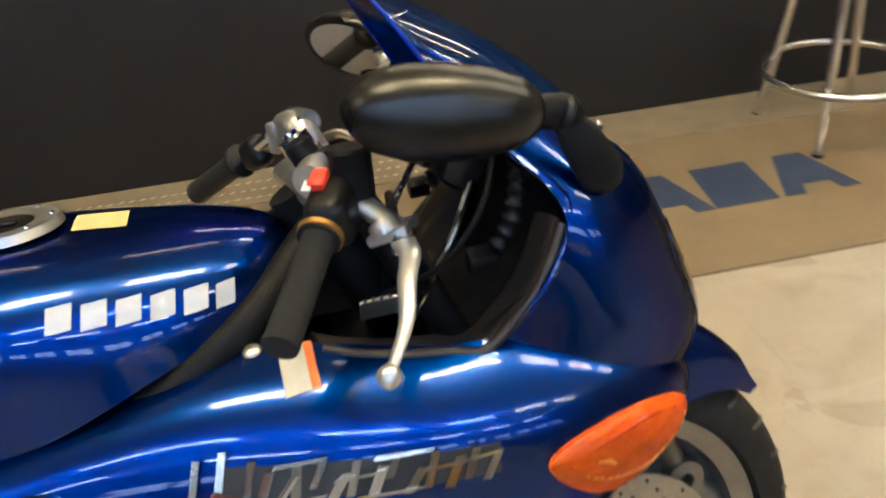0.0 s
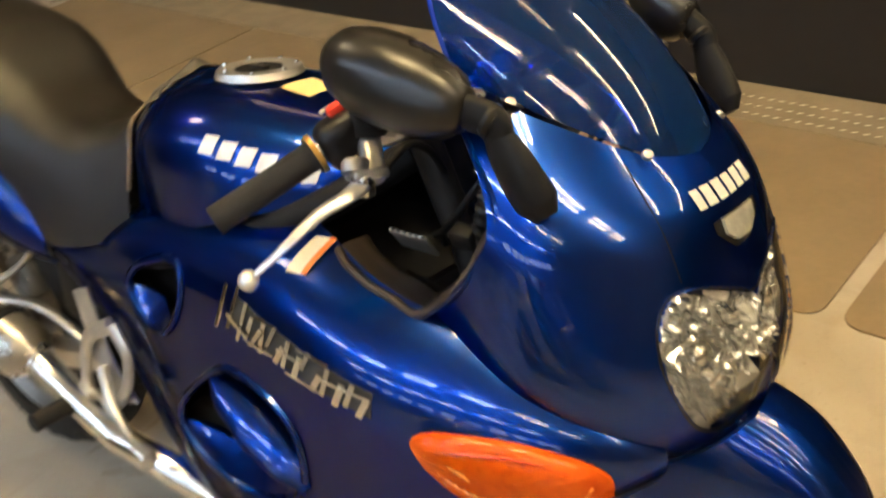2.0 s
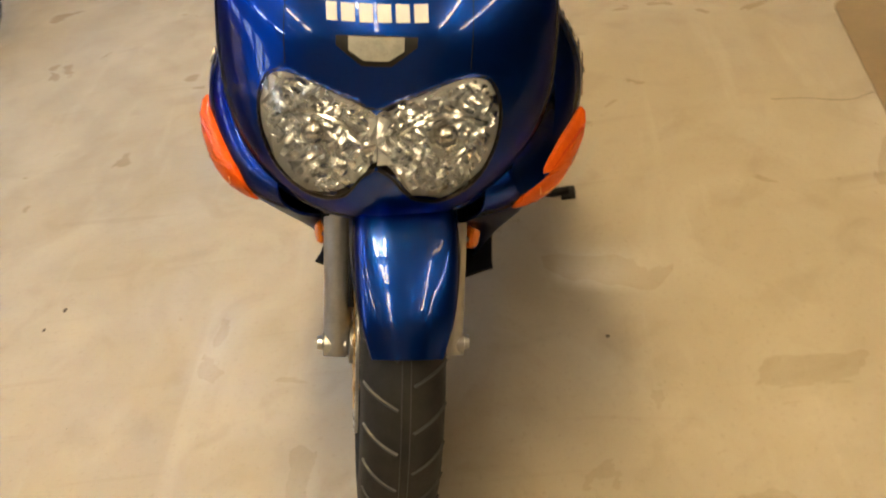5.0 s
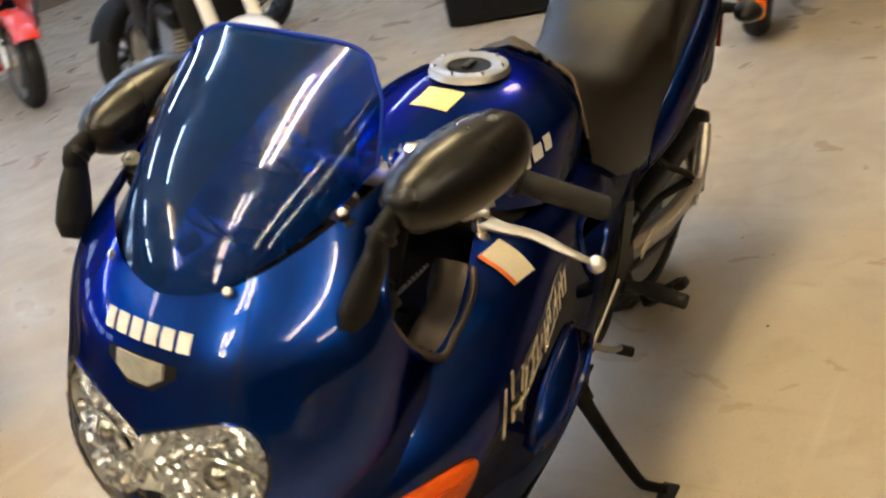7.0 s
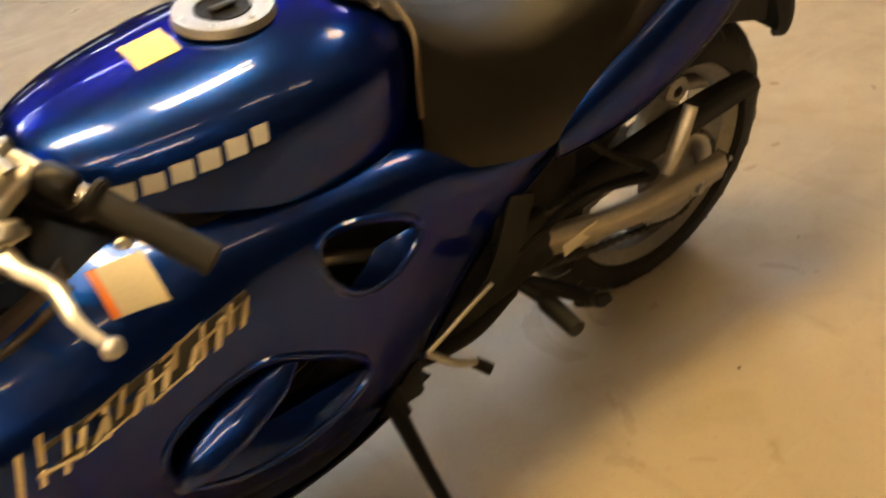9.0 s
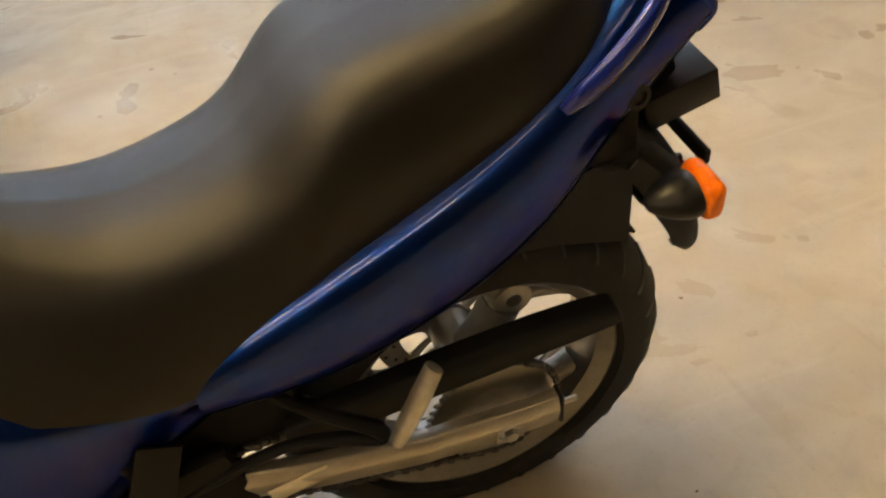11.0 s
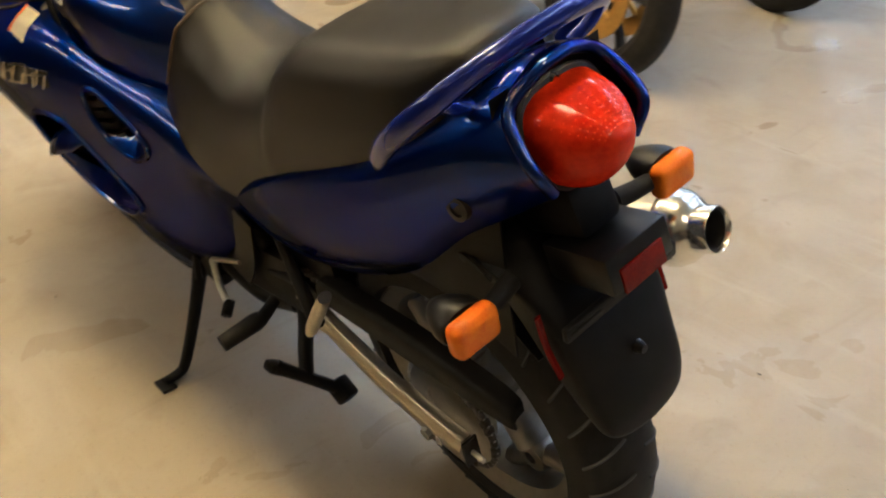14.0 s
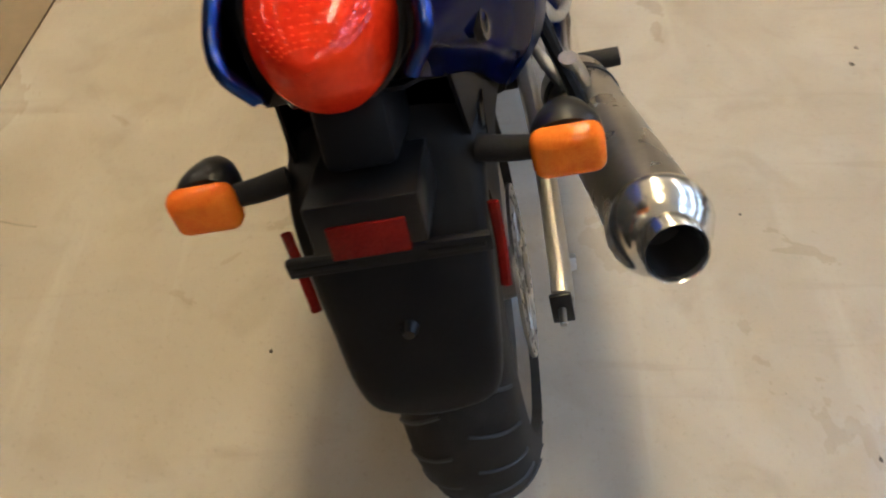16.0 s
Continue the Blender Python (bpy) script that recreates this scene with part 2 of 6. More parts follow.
def curve(pts, n):
    """n points along a smooth curve through pts, evenly in its parameter."""
    p = np.array(pts, float)
    k = len(p)
    ext = np.vstack([2 * p[0] - p[1], p, 2 * p[-1] - p[-2]])
    out = []
    for s in np.linspace(0, k - 1, n):
        i = min(int(s), k - 2)
        f = s - i
        a, b, c, d = ext[i], ext[i + 1], ext[i + 2], ext[i + 3]
        out.append(0.5 * (2 * b + (c - a) * f + (2 * a - 5 * b + 4 * c - d) * f * f + (3 * b - a - 3 * c + d) * f ** 3))
    return np.array(out)


def surface(rows, nu, nv):
    """A grid nu x nv of points, smooth through rows of equally many points."""
    mid = [curve(r, nv) for r in rows]
    return np.stack([curve([m[j] for m in mid], nu) for j in range(nv)], axis=1)


def fair(g, su, sv):
    """Evens out a grid of points along both ways, keeping its edges."""
    for axis, sig in ((0, su), (1, sv)):
        if not sig:
            continue
        g = np.moveaxis(g, axis, 0)
        r = int(sig * 3)
        w = np.exp(-.5 * (np.arange(-r, r + 1) / sig) ** 2)
        w /= w.sum()
        ext = np.concatenate([2 * g[:1] - g[r:0:-1], g, 2 * g[-1:] - g[-2:-r - 2:-1]])
        g = sum(w[k] * ext[k:k + len(g)] for k in range(2 * r + 1))
        g = np.moveaxis(g, 0, axis)
    return g


def mesh_grid(g, mirror=False, loop=False, holes=(), axes=(0, 2), thick=0.0):
    """A grid of points as a bmesh; holes are closed outlines in the plane of the two axes, whose edges the cut follows."""
    bm = bmesh.new()
    nu, nv = g.shape[:2]
    g = g.copy()
    gone = np.zeros((nu, nv), bool)
    for hole in holes:
        h = np.array(hole)
        c = h.mean(axis=0)
        ang = np.arctan2(h[:, 1] - c[1], h[:, 0] - c[0])
        rad = np.hypot(h[:, 0] - c[0], h[:, 1] - c[1])
        o = np.argsort(ang)
        ang, rad = ang[o], rad[o]
        q = g[..., list(axes)] - c
        a = np.arctan2(q[..., 1], q[..., 0])
        r = np.hypot(q[..., 0], q[..., 1])
        lim = np.interp(a, ang, rad, period=2 * np.pi)
        inside = r < lim
        gone |= inside
        ed = inside & ~(np.roll(inside, 1, 0) & np.roll(inside, -1, 0) & np.roll(inside, 1, 1) & np.roll(inside, -1, 1)
                        & np.roll(np.roll(inside, 1, 0), 1, 1) & np.roll(np.roll(inside, -1, 0), -1, 1)
                        & np.roll(np.roll(inside, 1, 0), -1, 1) & np.roll(np.roll(inside, -1, 0), 1, 1))
        k = lim[ed] / np.maximum(r[ed], 1e-6)
        g[ed, axes[0]] = c[0] + q[ed][:, 0] * k
        g[ed, axes[1]] = c[1] + q[ed][:, 1] * k
    for side in ((1, -1) if mirror else (1,)):
        vs = [[bm.verts.new((p[0], p[1] * side, p[2])) for p in row] for row in g]
        for i in range(nu - 1):
            for j in range(nv if loop else nv - 1):
                k = (j + 1) % nv
                ids = ((i, j), (i + 1, j), (i + 1, k), (i, k))
                if all(gone[x] for x in ids):
                    continue
                f = [vs[x][y] for x, y in ids]
                bm.faces.new(f if side == 1 else f[::-1])
    bmesh.ops.remove_doubles(bm, verts=bm.verts, dist=0.0008)
    bmesh.ops.delete(bm, geom=[v for v in bm.verts if not v.link_faces], context="VERTS")
    if thick:
        bmesh.ops.recalc_face_normals(bm, faces=bm.faces)
        base = KDTree(len(bm.verts))
        for i, v in enumerate(bm.verts):
            base.insert(v.co, i)
        base.balance()
        bmesh.ops.solidify(bm, geom=list(bm.faces), thickness=thick)
        # drop corners that the offset throws too far
        bmesh.ops.delete(bm, geom=[v for v in bm.verts if base.find(v.co)[2] > abs(thick) * 2.5], context="VERTS")
    return bm


def lay(grid, axes, a, b, push=0.0):
    """A point of a body surface found by two of its coordinates, pushed out along the remaining one."""
    k = ({0, 1, 2} - set(axes)).pop()
    d = (grid[..., axes[0]] - a) ** 2 + (grid[..., axes[1]] - b) ** 2
    o = np.argsort(d, axis=None)[:5]
    w = 1 / (d.ravel()[o] + 2e-6)
    p = [0, 0, 0]
    p[axes[0]], p[axes[1]] = a, b
    p[k] = (grid[..., k].ravel()[o] * w).sum() / w.sum() + push
    return p


def tube(pts, radius, n=48, sides=14, bm=None, flat=1.0, caps=True, up=(0, 0, 1)):
    """A sweep along a smooth curve through pts; radius is one number or one for each of pts."""
    bm = bm or bmesh.new()
    c = curve(pts, n) if n > 2 or len(pts) > 2 else np.array(pts, float)
    n = len(c)
    rr = np.interp(np.linspace(0, 1, n), np.linspace(0, 1, len(pts)), radius if hasattr(radius, "__len__") else [radius] * len(pts))
    rings = []
    u = Vector(up)
    for i in range(n):
        d = Vector(c[min(i + 1, n - 1)] - c[max(i - 1, 0)]).normalized()
        s = d.cross(u)
        if s.length < 1e-3:
            s = d.cross(Vector((1, 0, 0)))
        s.normalize()
        w = s.cross(d)
        rings.append([bm.verts.new(Vector(c[i]) + (s * math.cos(a) + w * math.sin(a) * flat) * rr[i]) for a in (2 * math.pi * k / sides for k in range(sides))])
    for a, b in zip(rings, rings[1:]):
        for k in range(sides):
            bm.faces.new((a[k], a[(k + 1) % sides], b[(k + 1) % sides], b[k]))
    if caps:
        bm.faces.new(rings[0][::-1])
        bm.faces.new(rings[-1])
    return bm


def lathe(profile, axis, centre, seg=64, bm=None, closed=False, caps=True):
    """Turns (radius, offset) pairs round an axis direction through centre."""
    bm = bm or bmesh.new()
    ax = Vector(axis).normalized()
    u = ax.orthogonal().normalized()
    w = ax.cross(u)
    rings = [[bm.verts.new(Vector(centre) + ax * o + (u * math.cos(a) + w * math.sin(a)) * r) for a in (2 * math.pi * k / seg for k in range(seg))] for r, o in profile]
    pairs = list(zip(rings, rings[1:])) + ([(rings[-1], rings[0])] if closed else [])
    for a, b in pairs:
        for k in range(seg):
            bm.faces.new((a[k], a[(k + 1) % seg], b[(k + 1) % seg], b[k]))
    if caps and not closed:
        for r, ring in ((profile[0][0], rings[0]), (profile[-1][0], rings[-1])):
            if r > 1e-4:
                bm.faces.new(ring)
    bmesh.ops.remove_doubles(bm, verts=bm.verts, dist=0.0002)
    return bm


def block(size, centre=(0, 0, 0), bevel=0.004, bm=None, rot=None, seg=2):
    """A box with rounded edges."""
    b2 = bmesh.new()
    bmesh.ops.create_cube(b2, size=1, matrix=Matrix.Diagonal((*size, 1)))
    if bevel:
        bmesh.ops.bevel(b2, geom=list(b2.edges), offset=min(bevel, min(size) * 0.45), segments=seg, affect="EDGES", profile=0.5)
    m = Matrix.Translation(centre) @ (rot if rot is not None else Matrix())
    bmesh.ops.transform(b2, matrix=m, verts=b2.verts)
    if bm is None:
        return b2
    me = bpy.data.meshes.new("tmp")
    b2.to_mesh(me)
    b2.free()
    bm.from_mesh(me)
    bpy.data.meshes.remove(me)
    return bm


def prism(outline, depth, place, bevel=0.0):
    """An outline in a plane's x, y made depth thick along its z, laid at the pose place."""
    bm = bmesh.new()
    lo = [bm.verts.new((x, y, 0)) for x, y in outline]
    hi = [bm.verts.new((x, y, depth)) for x, y in outline]
    bm.faces.new(lo[::-1])
    bm.faces.new(hi)
    for i in range(len(lo)):
        j = (i + 1) % len(lo)
        bm.faces.new((lo[i], lo[j], hi[j], hi[i]))
    if bevel:
        bmesh.ops.bevel(bm, geom=[e for e in bm.edges], offset=bevel, segments=2, affect="EDGES", profile=0.5)
    bmesh.ops.transform(bm, matrix=place, verts=bm.verts)
    return bm


def ring_outline(pts, n=60):
    """A closed smooth outline through pts."""
    p = list(pts)
    return curve(p[-2:] + p + p[:2], (len(p) + 3) * 24 + 1)[48:48 + len(p) * 24:max(1, len(p) * 24 // n)]


def flip(bm):
    """Mirrors a bmesh to the other side of the machine."""
    bmesh.ops.scale(bm, vec=(1, -1, 1), verts=bm.verts)
    bmesh.ops.reverse_faces(bm, faces=bm.faces)
    return bm


def both(name, make, mat, parent, label=""):
    """The same part on the left side and, mirrored, on the right."""
    return part(name, make(), mat, parent, label), part(name, flip(make()), mat, parent, label)


# ---------------- the showroom ----------------
def slab(name, x0, x1, y0, y1, z0, z1, mat, label, bevel=0.0, kind="structure"):
    ob = part(name, block((x1 - x0, y1 - y0, z1 - z0), ((x0 + x1) / 2, (y0 + y1) / 2, (z0 + z1) / 2), bevel), mat, None, smooth=False)
    return tagged(ob, label, name.split("_")[0], kind=kind)


H = 4.3
slab("floor", -9, 9, -9, 10, -0.1, 0.0, FLOOR, "tan worn polished concrete showroom floor")
slab("ceiling", -9, 9, -9, 10, H, H + .1, CEIL, "plain pale ceiling boards over the showroom")
# far wall; high unseen window band guessed from paint reflections, extended to brighten the tank
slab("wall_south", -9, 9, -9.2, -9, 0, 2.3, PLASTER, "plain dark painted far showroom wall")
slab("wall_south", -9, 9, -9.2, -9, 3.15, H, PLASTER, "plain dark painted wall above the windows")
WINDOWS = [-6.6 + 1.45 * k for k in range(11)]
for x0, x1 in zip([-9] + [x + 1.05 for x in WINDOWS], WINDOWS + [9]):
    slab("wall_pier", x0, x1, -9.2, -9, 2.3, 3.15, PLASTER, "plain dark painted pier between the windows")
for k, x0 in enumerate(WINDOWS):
    win = thing("window_%d" % (k + 1), "unseen added high narrow window in a white frame", "window", Matrix.Translation((x0 + .525, -9.1, 2.725)), kind="structure")
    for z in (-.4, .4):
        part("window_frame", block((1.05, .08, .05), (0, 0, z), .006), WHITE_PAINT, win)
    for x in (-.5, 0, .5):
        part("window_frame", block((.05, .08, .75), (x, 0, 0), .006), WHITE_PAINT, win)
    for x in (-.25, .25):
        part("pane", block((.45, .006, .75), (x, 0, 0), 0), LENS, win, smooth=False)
# unseen glowing sheet added behind the panes, standing in for daylight
slab("backdrop", -12, 12, -9.95, -9.9, 0, 6, WINDOW_GLOW, "unseen glowing sheet added outside the windows")
slab("wall_east", 9, 9.2, -9, 10, 0, H, PLASTER, "plain dark painted showroom end wall")
slab("wall_west", -9.2, -9, -9, 10, 0, H, PLASTER, "plain dark painted showroom end wall")
slab("wall_far", -9, 9, 10, 10.2, 0, H, PLASTER, "plain dark painted wall of the hall beyond")
SKEW = radians(-3.3)
back = part("wall_north", block((17.6, 0.12, 1.5), (0, 0.06, .75), 0), WALL, None, smooth=False)
BACK = Matrix.Translation((0, 2.24, 0)) @ Matrix.Rotation(radians(-3.9), 4, "Z")
back.matrix_world = BACK
tagged(back, "dark brown panelled partition behind the display mats", "wall", kind="structure")


def tube_light(x, y, length, glow, r):
    t = thing("ceiling_light", "long batten with one glowing fluorescent tube", "ceiling light", Matrix.Translation((x, y, H)), group="showroom ceiling lights")
    part("batten", block((length + 0.06, 0.09, 0.05), (0, 0, -0.03), 0.008), WHITE_PAINT, t)
    part("tube", tube([(-length / 2, 0, -0.105), (length / 2, 0, -0.105)], r, 2, 16), glow, t, "glowing tube")
    return t


for ly, glow, places in ((-0.02, MAIN_TUBE, (.35, 2.10)), (0.26, MAIN_TUBE, (.35, 2.10)), (-0.02, DIM_TUBE, (-3.6, 3.95, 5.8, 7.6)), (0.26, DIM_TUBE, (-3.6, 3.95, 5.8, 7.6)), (3.2, WARM_TUBE, (-2.3, -.3, 1.7)), (3.2, DIM_TUBE, (3.5, 4.8, 6.1)), (6.4, DIM_TUBE, (2.3, 3.6, 4.9, 6.2, 7.5)), (-3.0, DIM_TUBE, (4.0, 5.8)),
                         (-3.2, COOL_TUBE, (-1.75, .2, 2.15)), (-3.2, FAR_TUBE, (-5.6, -3.7)), (-6.3, FAR_TUBE, (-4.4, -2.4, -.5, 1.4, 3.4, 5.4))):
    for lx in places:
        tube_light(lx, ly, 1.2, glow, .052 if glow is DIM_TUBE else .040 if glow is COOL_TUBE else .056)


# ---------------- the blue motorcycle ----------------
bike = thing("motorcycle", "glossy pearl blue sports touring motorcycle leaning on its side stand", "motorcycle", Matrix.Rotation(radians(-LEAN), 4, "X"))

# fuel tank: sections from the front to the rear, each from the ridge down to the seam
tank_rows = []
tank_rows.append([(1.120, 0, .868), (1.118, .030, .866), (1.112, .055, .855), (1.105, .070, .838), (1.10, .078, .826)])
tank_rows.append([(1.080, 0, .896), (1.080, .045, .892), (1.075, .085, .872), (1.070, .105, .845), (1.065, .112, .822)])
tank_rows.append([(1.000, 0, .913), (1.000, .060, .908), (1.000, .115, .885), (1.000, .140, .845), (1.000, .142, .806)])
tank_rows.append([(.900, 0, .924), (.900, .072, .918), (.900, .135, .893), (.900, .163, .845), (.900, .172, .776)])
tank_rows.append([(.806, 0, .932), (.806, .078, .926), (.806, .140, .897), (.806, .170, .848), (.806, .163, .740)])
tank_rows.append([(.700, 0, .930), (.700, .072, .914), (.700, .124, .880), (.700, .150, .838), (.700, .143, .730)])
tank_rows.append([(.640, 0, .907), (.640, .064, .886), (.640, .106, .852), (.640, .122, .806), (.640, .116, .706)])
tank_rows.append([(.600, 0, .880), (.600, .052, .862), (.600, .084, .832), (.600, .095, .780), (.600, .104, .690)])
tank_rows.append([(.560, 0, .850), (.560, .034, .836), (.560, .056, .806), (.560, .070, .750), (.560, .084, .670)])
tank_grid = fair(surface(tank_rows, 66, 36), 3, 2)
tank = part("fuel_tank", mesh_grid(tank_grid, mirror=True), BLUE, bike, "pearl blue fuel tank")


def on_tank(x, y):
    """A point of the tank and its outward normal."""
    d = (tank_grid[..., 0] - x) ** 2 + (tank_grid[..., 1] - abs(y)) ** 2
    i, j = np.unravel_index(np.argmin(d), d.shape)
    return tank_grid[i, j]


# side fairings: stations from the seat to the front, each from the top edge down
side_rows = []
side_rows.append([(.360, .105, .625), (.360, .132, .618), (.360, .144, .606), (.360, .144, .596), (.360, .136, .585), (.360, .130, .562), (.360, .120, .545)])
side_rows.append([(.500, .090, .662), (.500, .132, .650), (.500, .158, .622), (.500, .158, .590), (.500, .150, .540), (.500, .142, .500), (.500, .130, .465)])
side_rows.append([(.575, .095, .698), (.578, .138, .684), (.580, .168, .652), (.580, .170, .595), (.580, .162, .520), (.580, .152, .445), (.580, .140, .390)])
side_rows.append([(.640, .105, .728), (.645, .152, .714), (.650, .180, .682), (.650, .182, .610), (.650, .176, .490), (.650, .168, .400), (.650, .155, .320)])
side_rows.append([(.800, .105, .748), (.800, .178, .733), (.800, .203, .682), (.800, .213, .580), (.800, .218, .460), (.800, .208, .330), (.800, .170, .225)])
side_rows.append([(.950, .095, .800), (.950, .190, .770), (.950, .228, .705), (.950, .238, .620), (.950, .242, .480), (.950, .218, .330), (.950, .155, .185)])
side_rows.append([(1.100, .160, .797), (1.100, .217, .771), (1.100, .263, .712), (1.100, .264, .630), (1.100, .255, .500), (1.100, .210, .340), (1.100, .130, .165)])
side_rows.append([(1.225, .210, .778), (1.245, .252, .750), (1.250, .292, .705), (1.250, .285, .620), (1.240, .250, .500), (1.225, .198, .385), (1.195, .135, .280)])
side_rows.append([(1.328, .212, .776), (1.370, .241, .742), (1.390, .268, .690), (1.390, .262, .615), (1.370, .228, .530), (1.330, .180, .440), (1.275, .135, .372)])
side_rows.append([(1.450, .165, .725), (1.490, .185, .700), (1.512, .200, .665), (1.512, .198, .625), (1.490, .175, .585), (1.450, .145, .540), (1.380, .120, .487)])
side_rows.append([(1.475, .120, .700), (1.515, .132, .682), (1.540, .140, .657), (1.540, .138, .628), (1.515, .125, .592), (1.470, .108, .550), (1.395, .095, .498)])
side_grid = fair(surface(side_rows, 230, 120), 12, 5)
hole_big = ring_outline([(.836, .699), (.800, .706), (.742, .686), (.694, .660), (.668, .626), (.684, .598), (.722, .580), (.770, .584), (.808, .610), (.836, .655)], 90)
vent_low = ring_outline([(1.112, .530), (1.097, .582), (1.034, .605), (.955, .600), (.880, .550), (.806, .478), (.800, .428), (.870, .398), (.960, .396), (1.035, .418), (1.090, .466)], 90)


def on_side(x, z):
    d = (side_grid[..., 0] - x) ** 2 + (side_grid[..., 2] - z) ** 2
    i, j = np.unravel_index(np.argmin(d), d.shape)
    return side_grid[i, j]


def side_shell(s):
    g = mesh_grid(side_grid, holes=[hole_big, vent_low], thick=0.004)
    return g if s > 0 else flip(g)


for s in (1, -1):
    part("side_fairing", side_shell(s), BLUE, bike, "glossy blue side fairing with two vents")

    def rim_curve(outline, push=0.0):
        ys = np.array([on_side(x, z)[1] for x, z in outline])
        if len(ys) > 6:
            ys = (np.roll(ys, 2) + np.roll(ys, 1) + ys + np.roll(ys, -1) + np.roll(ys, -2)) / 5
        return [(x, (y + push) * s, z) for (x, z), y in zip(outline, ys)]
    part("vent_rim", tube(rim_curve(hole_big[::3]) + rim_curve(hole_big[::3])[:1], 0.0065, 120, 8, caps=False), BLUE, bike)
    part("vent_rim", tube(rim_curve(vent_low[::3]) + rim_curve(vent_low[::3])[:1], 0.0065, 120, 8, caps=False), BLUE, bike)
    # rolled inner lips of the two vents

    def lip(outline, first, last, inward, depth):
        c = outline.mean(axis=0)
        n = len(outline)
        rows = []
        for k, (f, d) in enumerate(((0, 0), (.12, -.004), (.34, .006), (.55, .022), (inward, depth))):
            row = []
            for i in range(first, last, 2):
                e = math.sin(math.pi * (i - first) / (last - first)) ** .6
                p = on_side(*outline[i % n])
                q = outline[i % n] + (c - outline[i % n]) * f * e
                row.append((q[0], (p[1] - d * e - .001) * s, q[1]))
            rows.append(row)
        return mesh_grid(np.array(rows))
    n_low, n_big = len(vent_low), len(hole_big)
    part("vent_lip", lip(vent_low, int(n_low * .52), int(n_low * .98), .50, .045), BLUE, bike, "blue rolled lower lip of the vent")
    part("vent_lip", lip(hole_big, int(n_big * .40), int(n_big * .80), .30, .030), BLUE, bike, "blue rolled lip of the frame opening")
    # blade that crosses the lower vent
    w = [(.900, .226 * s, .575), (.950, .240 * s, .558), (1.016, .250 * s, .538), (1.075, .255 * s, .508), (1.108, .254 * s, .480)]
    part("vent_wing", tube(w, (0.006, 0.024, 0.032, 0.026, 0.008), 40, 16, flat=0.36, up=(0, s * 0.8, 1)), BLUE, bike, "blue blade across the lower vent")

# upper cowl: from the chin up to the foot of the screen, each row from the middle round to the rear edge
cowl_rows = []
cowl_rows.append([(1.530, 0, .588), (1.515, .060, .590), (1.480, .110, .595), (1.430, .145, .602), (1.380, .162, .610), (1.330, .168, .620)])
cowl_rows.append([(1.572, 0, .622), (1.558, .070, .624), (1.522, .125, .628), (1.465, .165, .635), (1.400, .188, .642), (1.320, .192, .650)])
cowl_rows.append([(1.589, 0, .665), (1.575, .080, .666), (1.540, .140, .668), (1.480, .182, .672), (1.410, .203, .676), (1.310, .205, .680)])
cowl_rows.append([(1.591, 0, .720), (1.580, .085, .720), (1.545, .150, .720), (1.482, .195, .722), (1.405, .217, .724), (1.300, .208, .728)])
cowl_rows.append([(1.567, 0, .782), (1.560, .080, .782), (1.532, .148, .780), (1.472, .200, .780), (1.405, .222, .780), (1.290, .204, .782)])
cowl_rows.append([(1.546, 0, .840), (1.541, .080, .840), (1.512, .143, .838), (1.462, .193, .838), (1.415, .220, .838), (1.355, .224, .838)])
cowl_rows.append([(1.527, 0, .892), (1.520, .075, .893), (1.488, .137, .897), (1.452, .180, .902), (1.422, .204, .906), (1.384, .218, .905)])
cowl_rows.append([(1.490, 0, .930), (1.474, .062, .939), (1.440, .106, .961), (1.392, .138, .984), (1.345, .158, 1.002), (1.290, .172, 1.016)])
cowl_rows = [[(x, y * k, z) for (x, y, z), k in zip(row, (1, 1.06, 1.06, 1.06, 1.05, 1.02))] for row in cowl_rows]
cowl_grid = fair(surface(cowl_rows, 90, 80), 4.5, 5)
lamp_half = ring_outline([(0.0005, .786), (.045, .808), (.100, .826), (.132, .816), (.146, .775), (.138, .725), (.112, .682), (.076, .663), (.042, .672), (.018, .706), (.0005, .722), (-.004, .755)], 90)
lamp_half = np.array([(max(x * 1.06, -0.001), z) for x, z in lamp_half])
part("upper_cowl", mesh_grid(cowl_grid, mirror=True, holes=[lamp_half], axes=(1, 2)), BLUE, bike, "glossy blue nose cowl")


def nose(y, z, push=0.0):
    """A point of the nose for a half width and a height."""
    d = (cowl_grid[..., 1] - abs(y)) ** 2 + (cowl_grid[..., 2] - z) ** 2
    o = np.argsort(d, axis=None)[:4]
    w = 1 / (d.ravel()[o] + 1e-7)
    x = (cowl_grid[..., 0].ravel()[o] * w).sum() / w.sum()
    return (x + push, y, z)


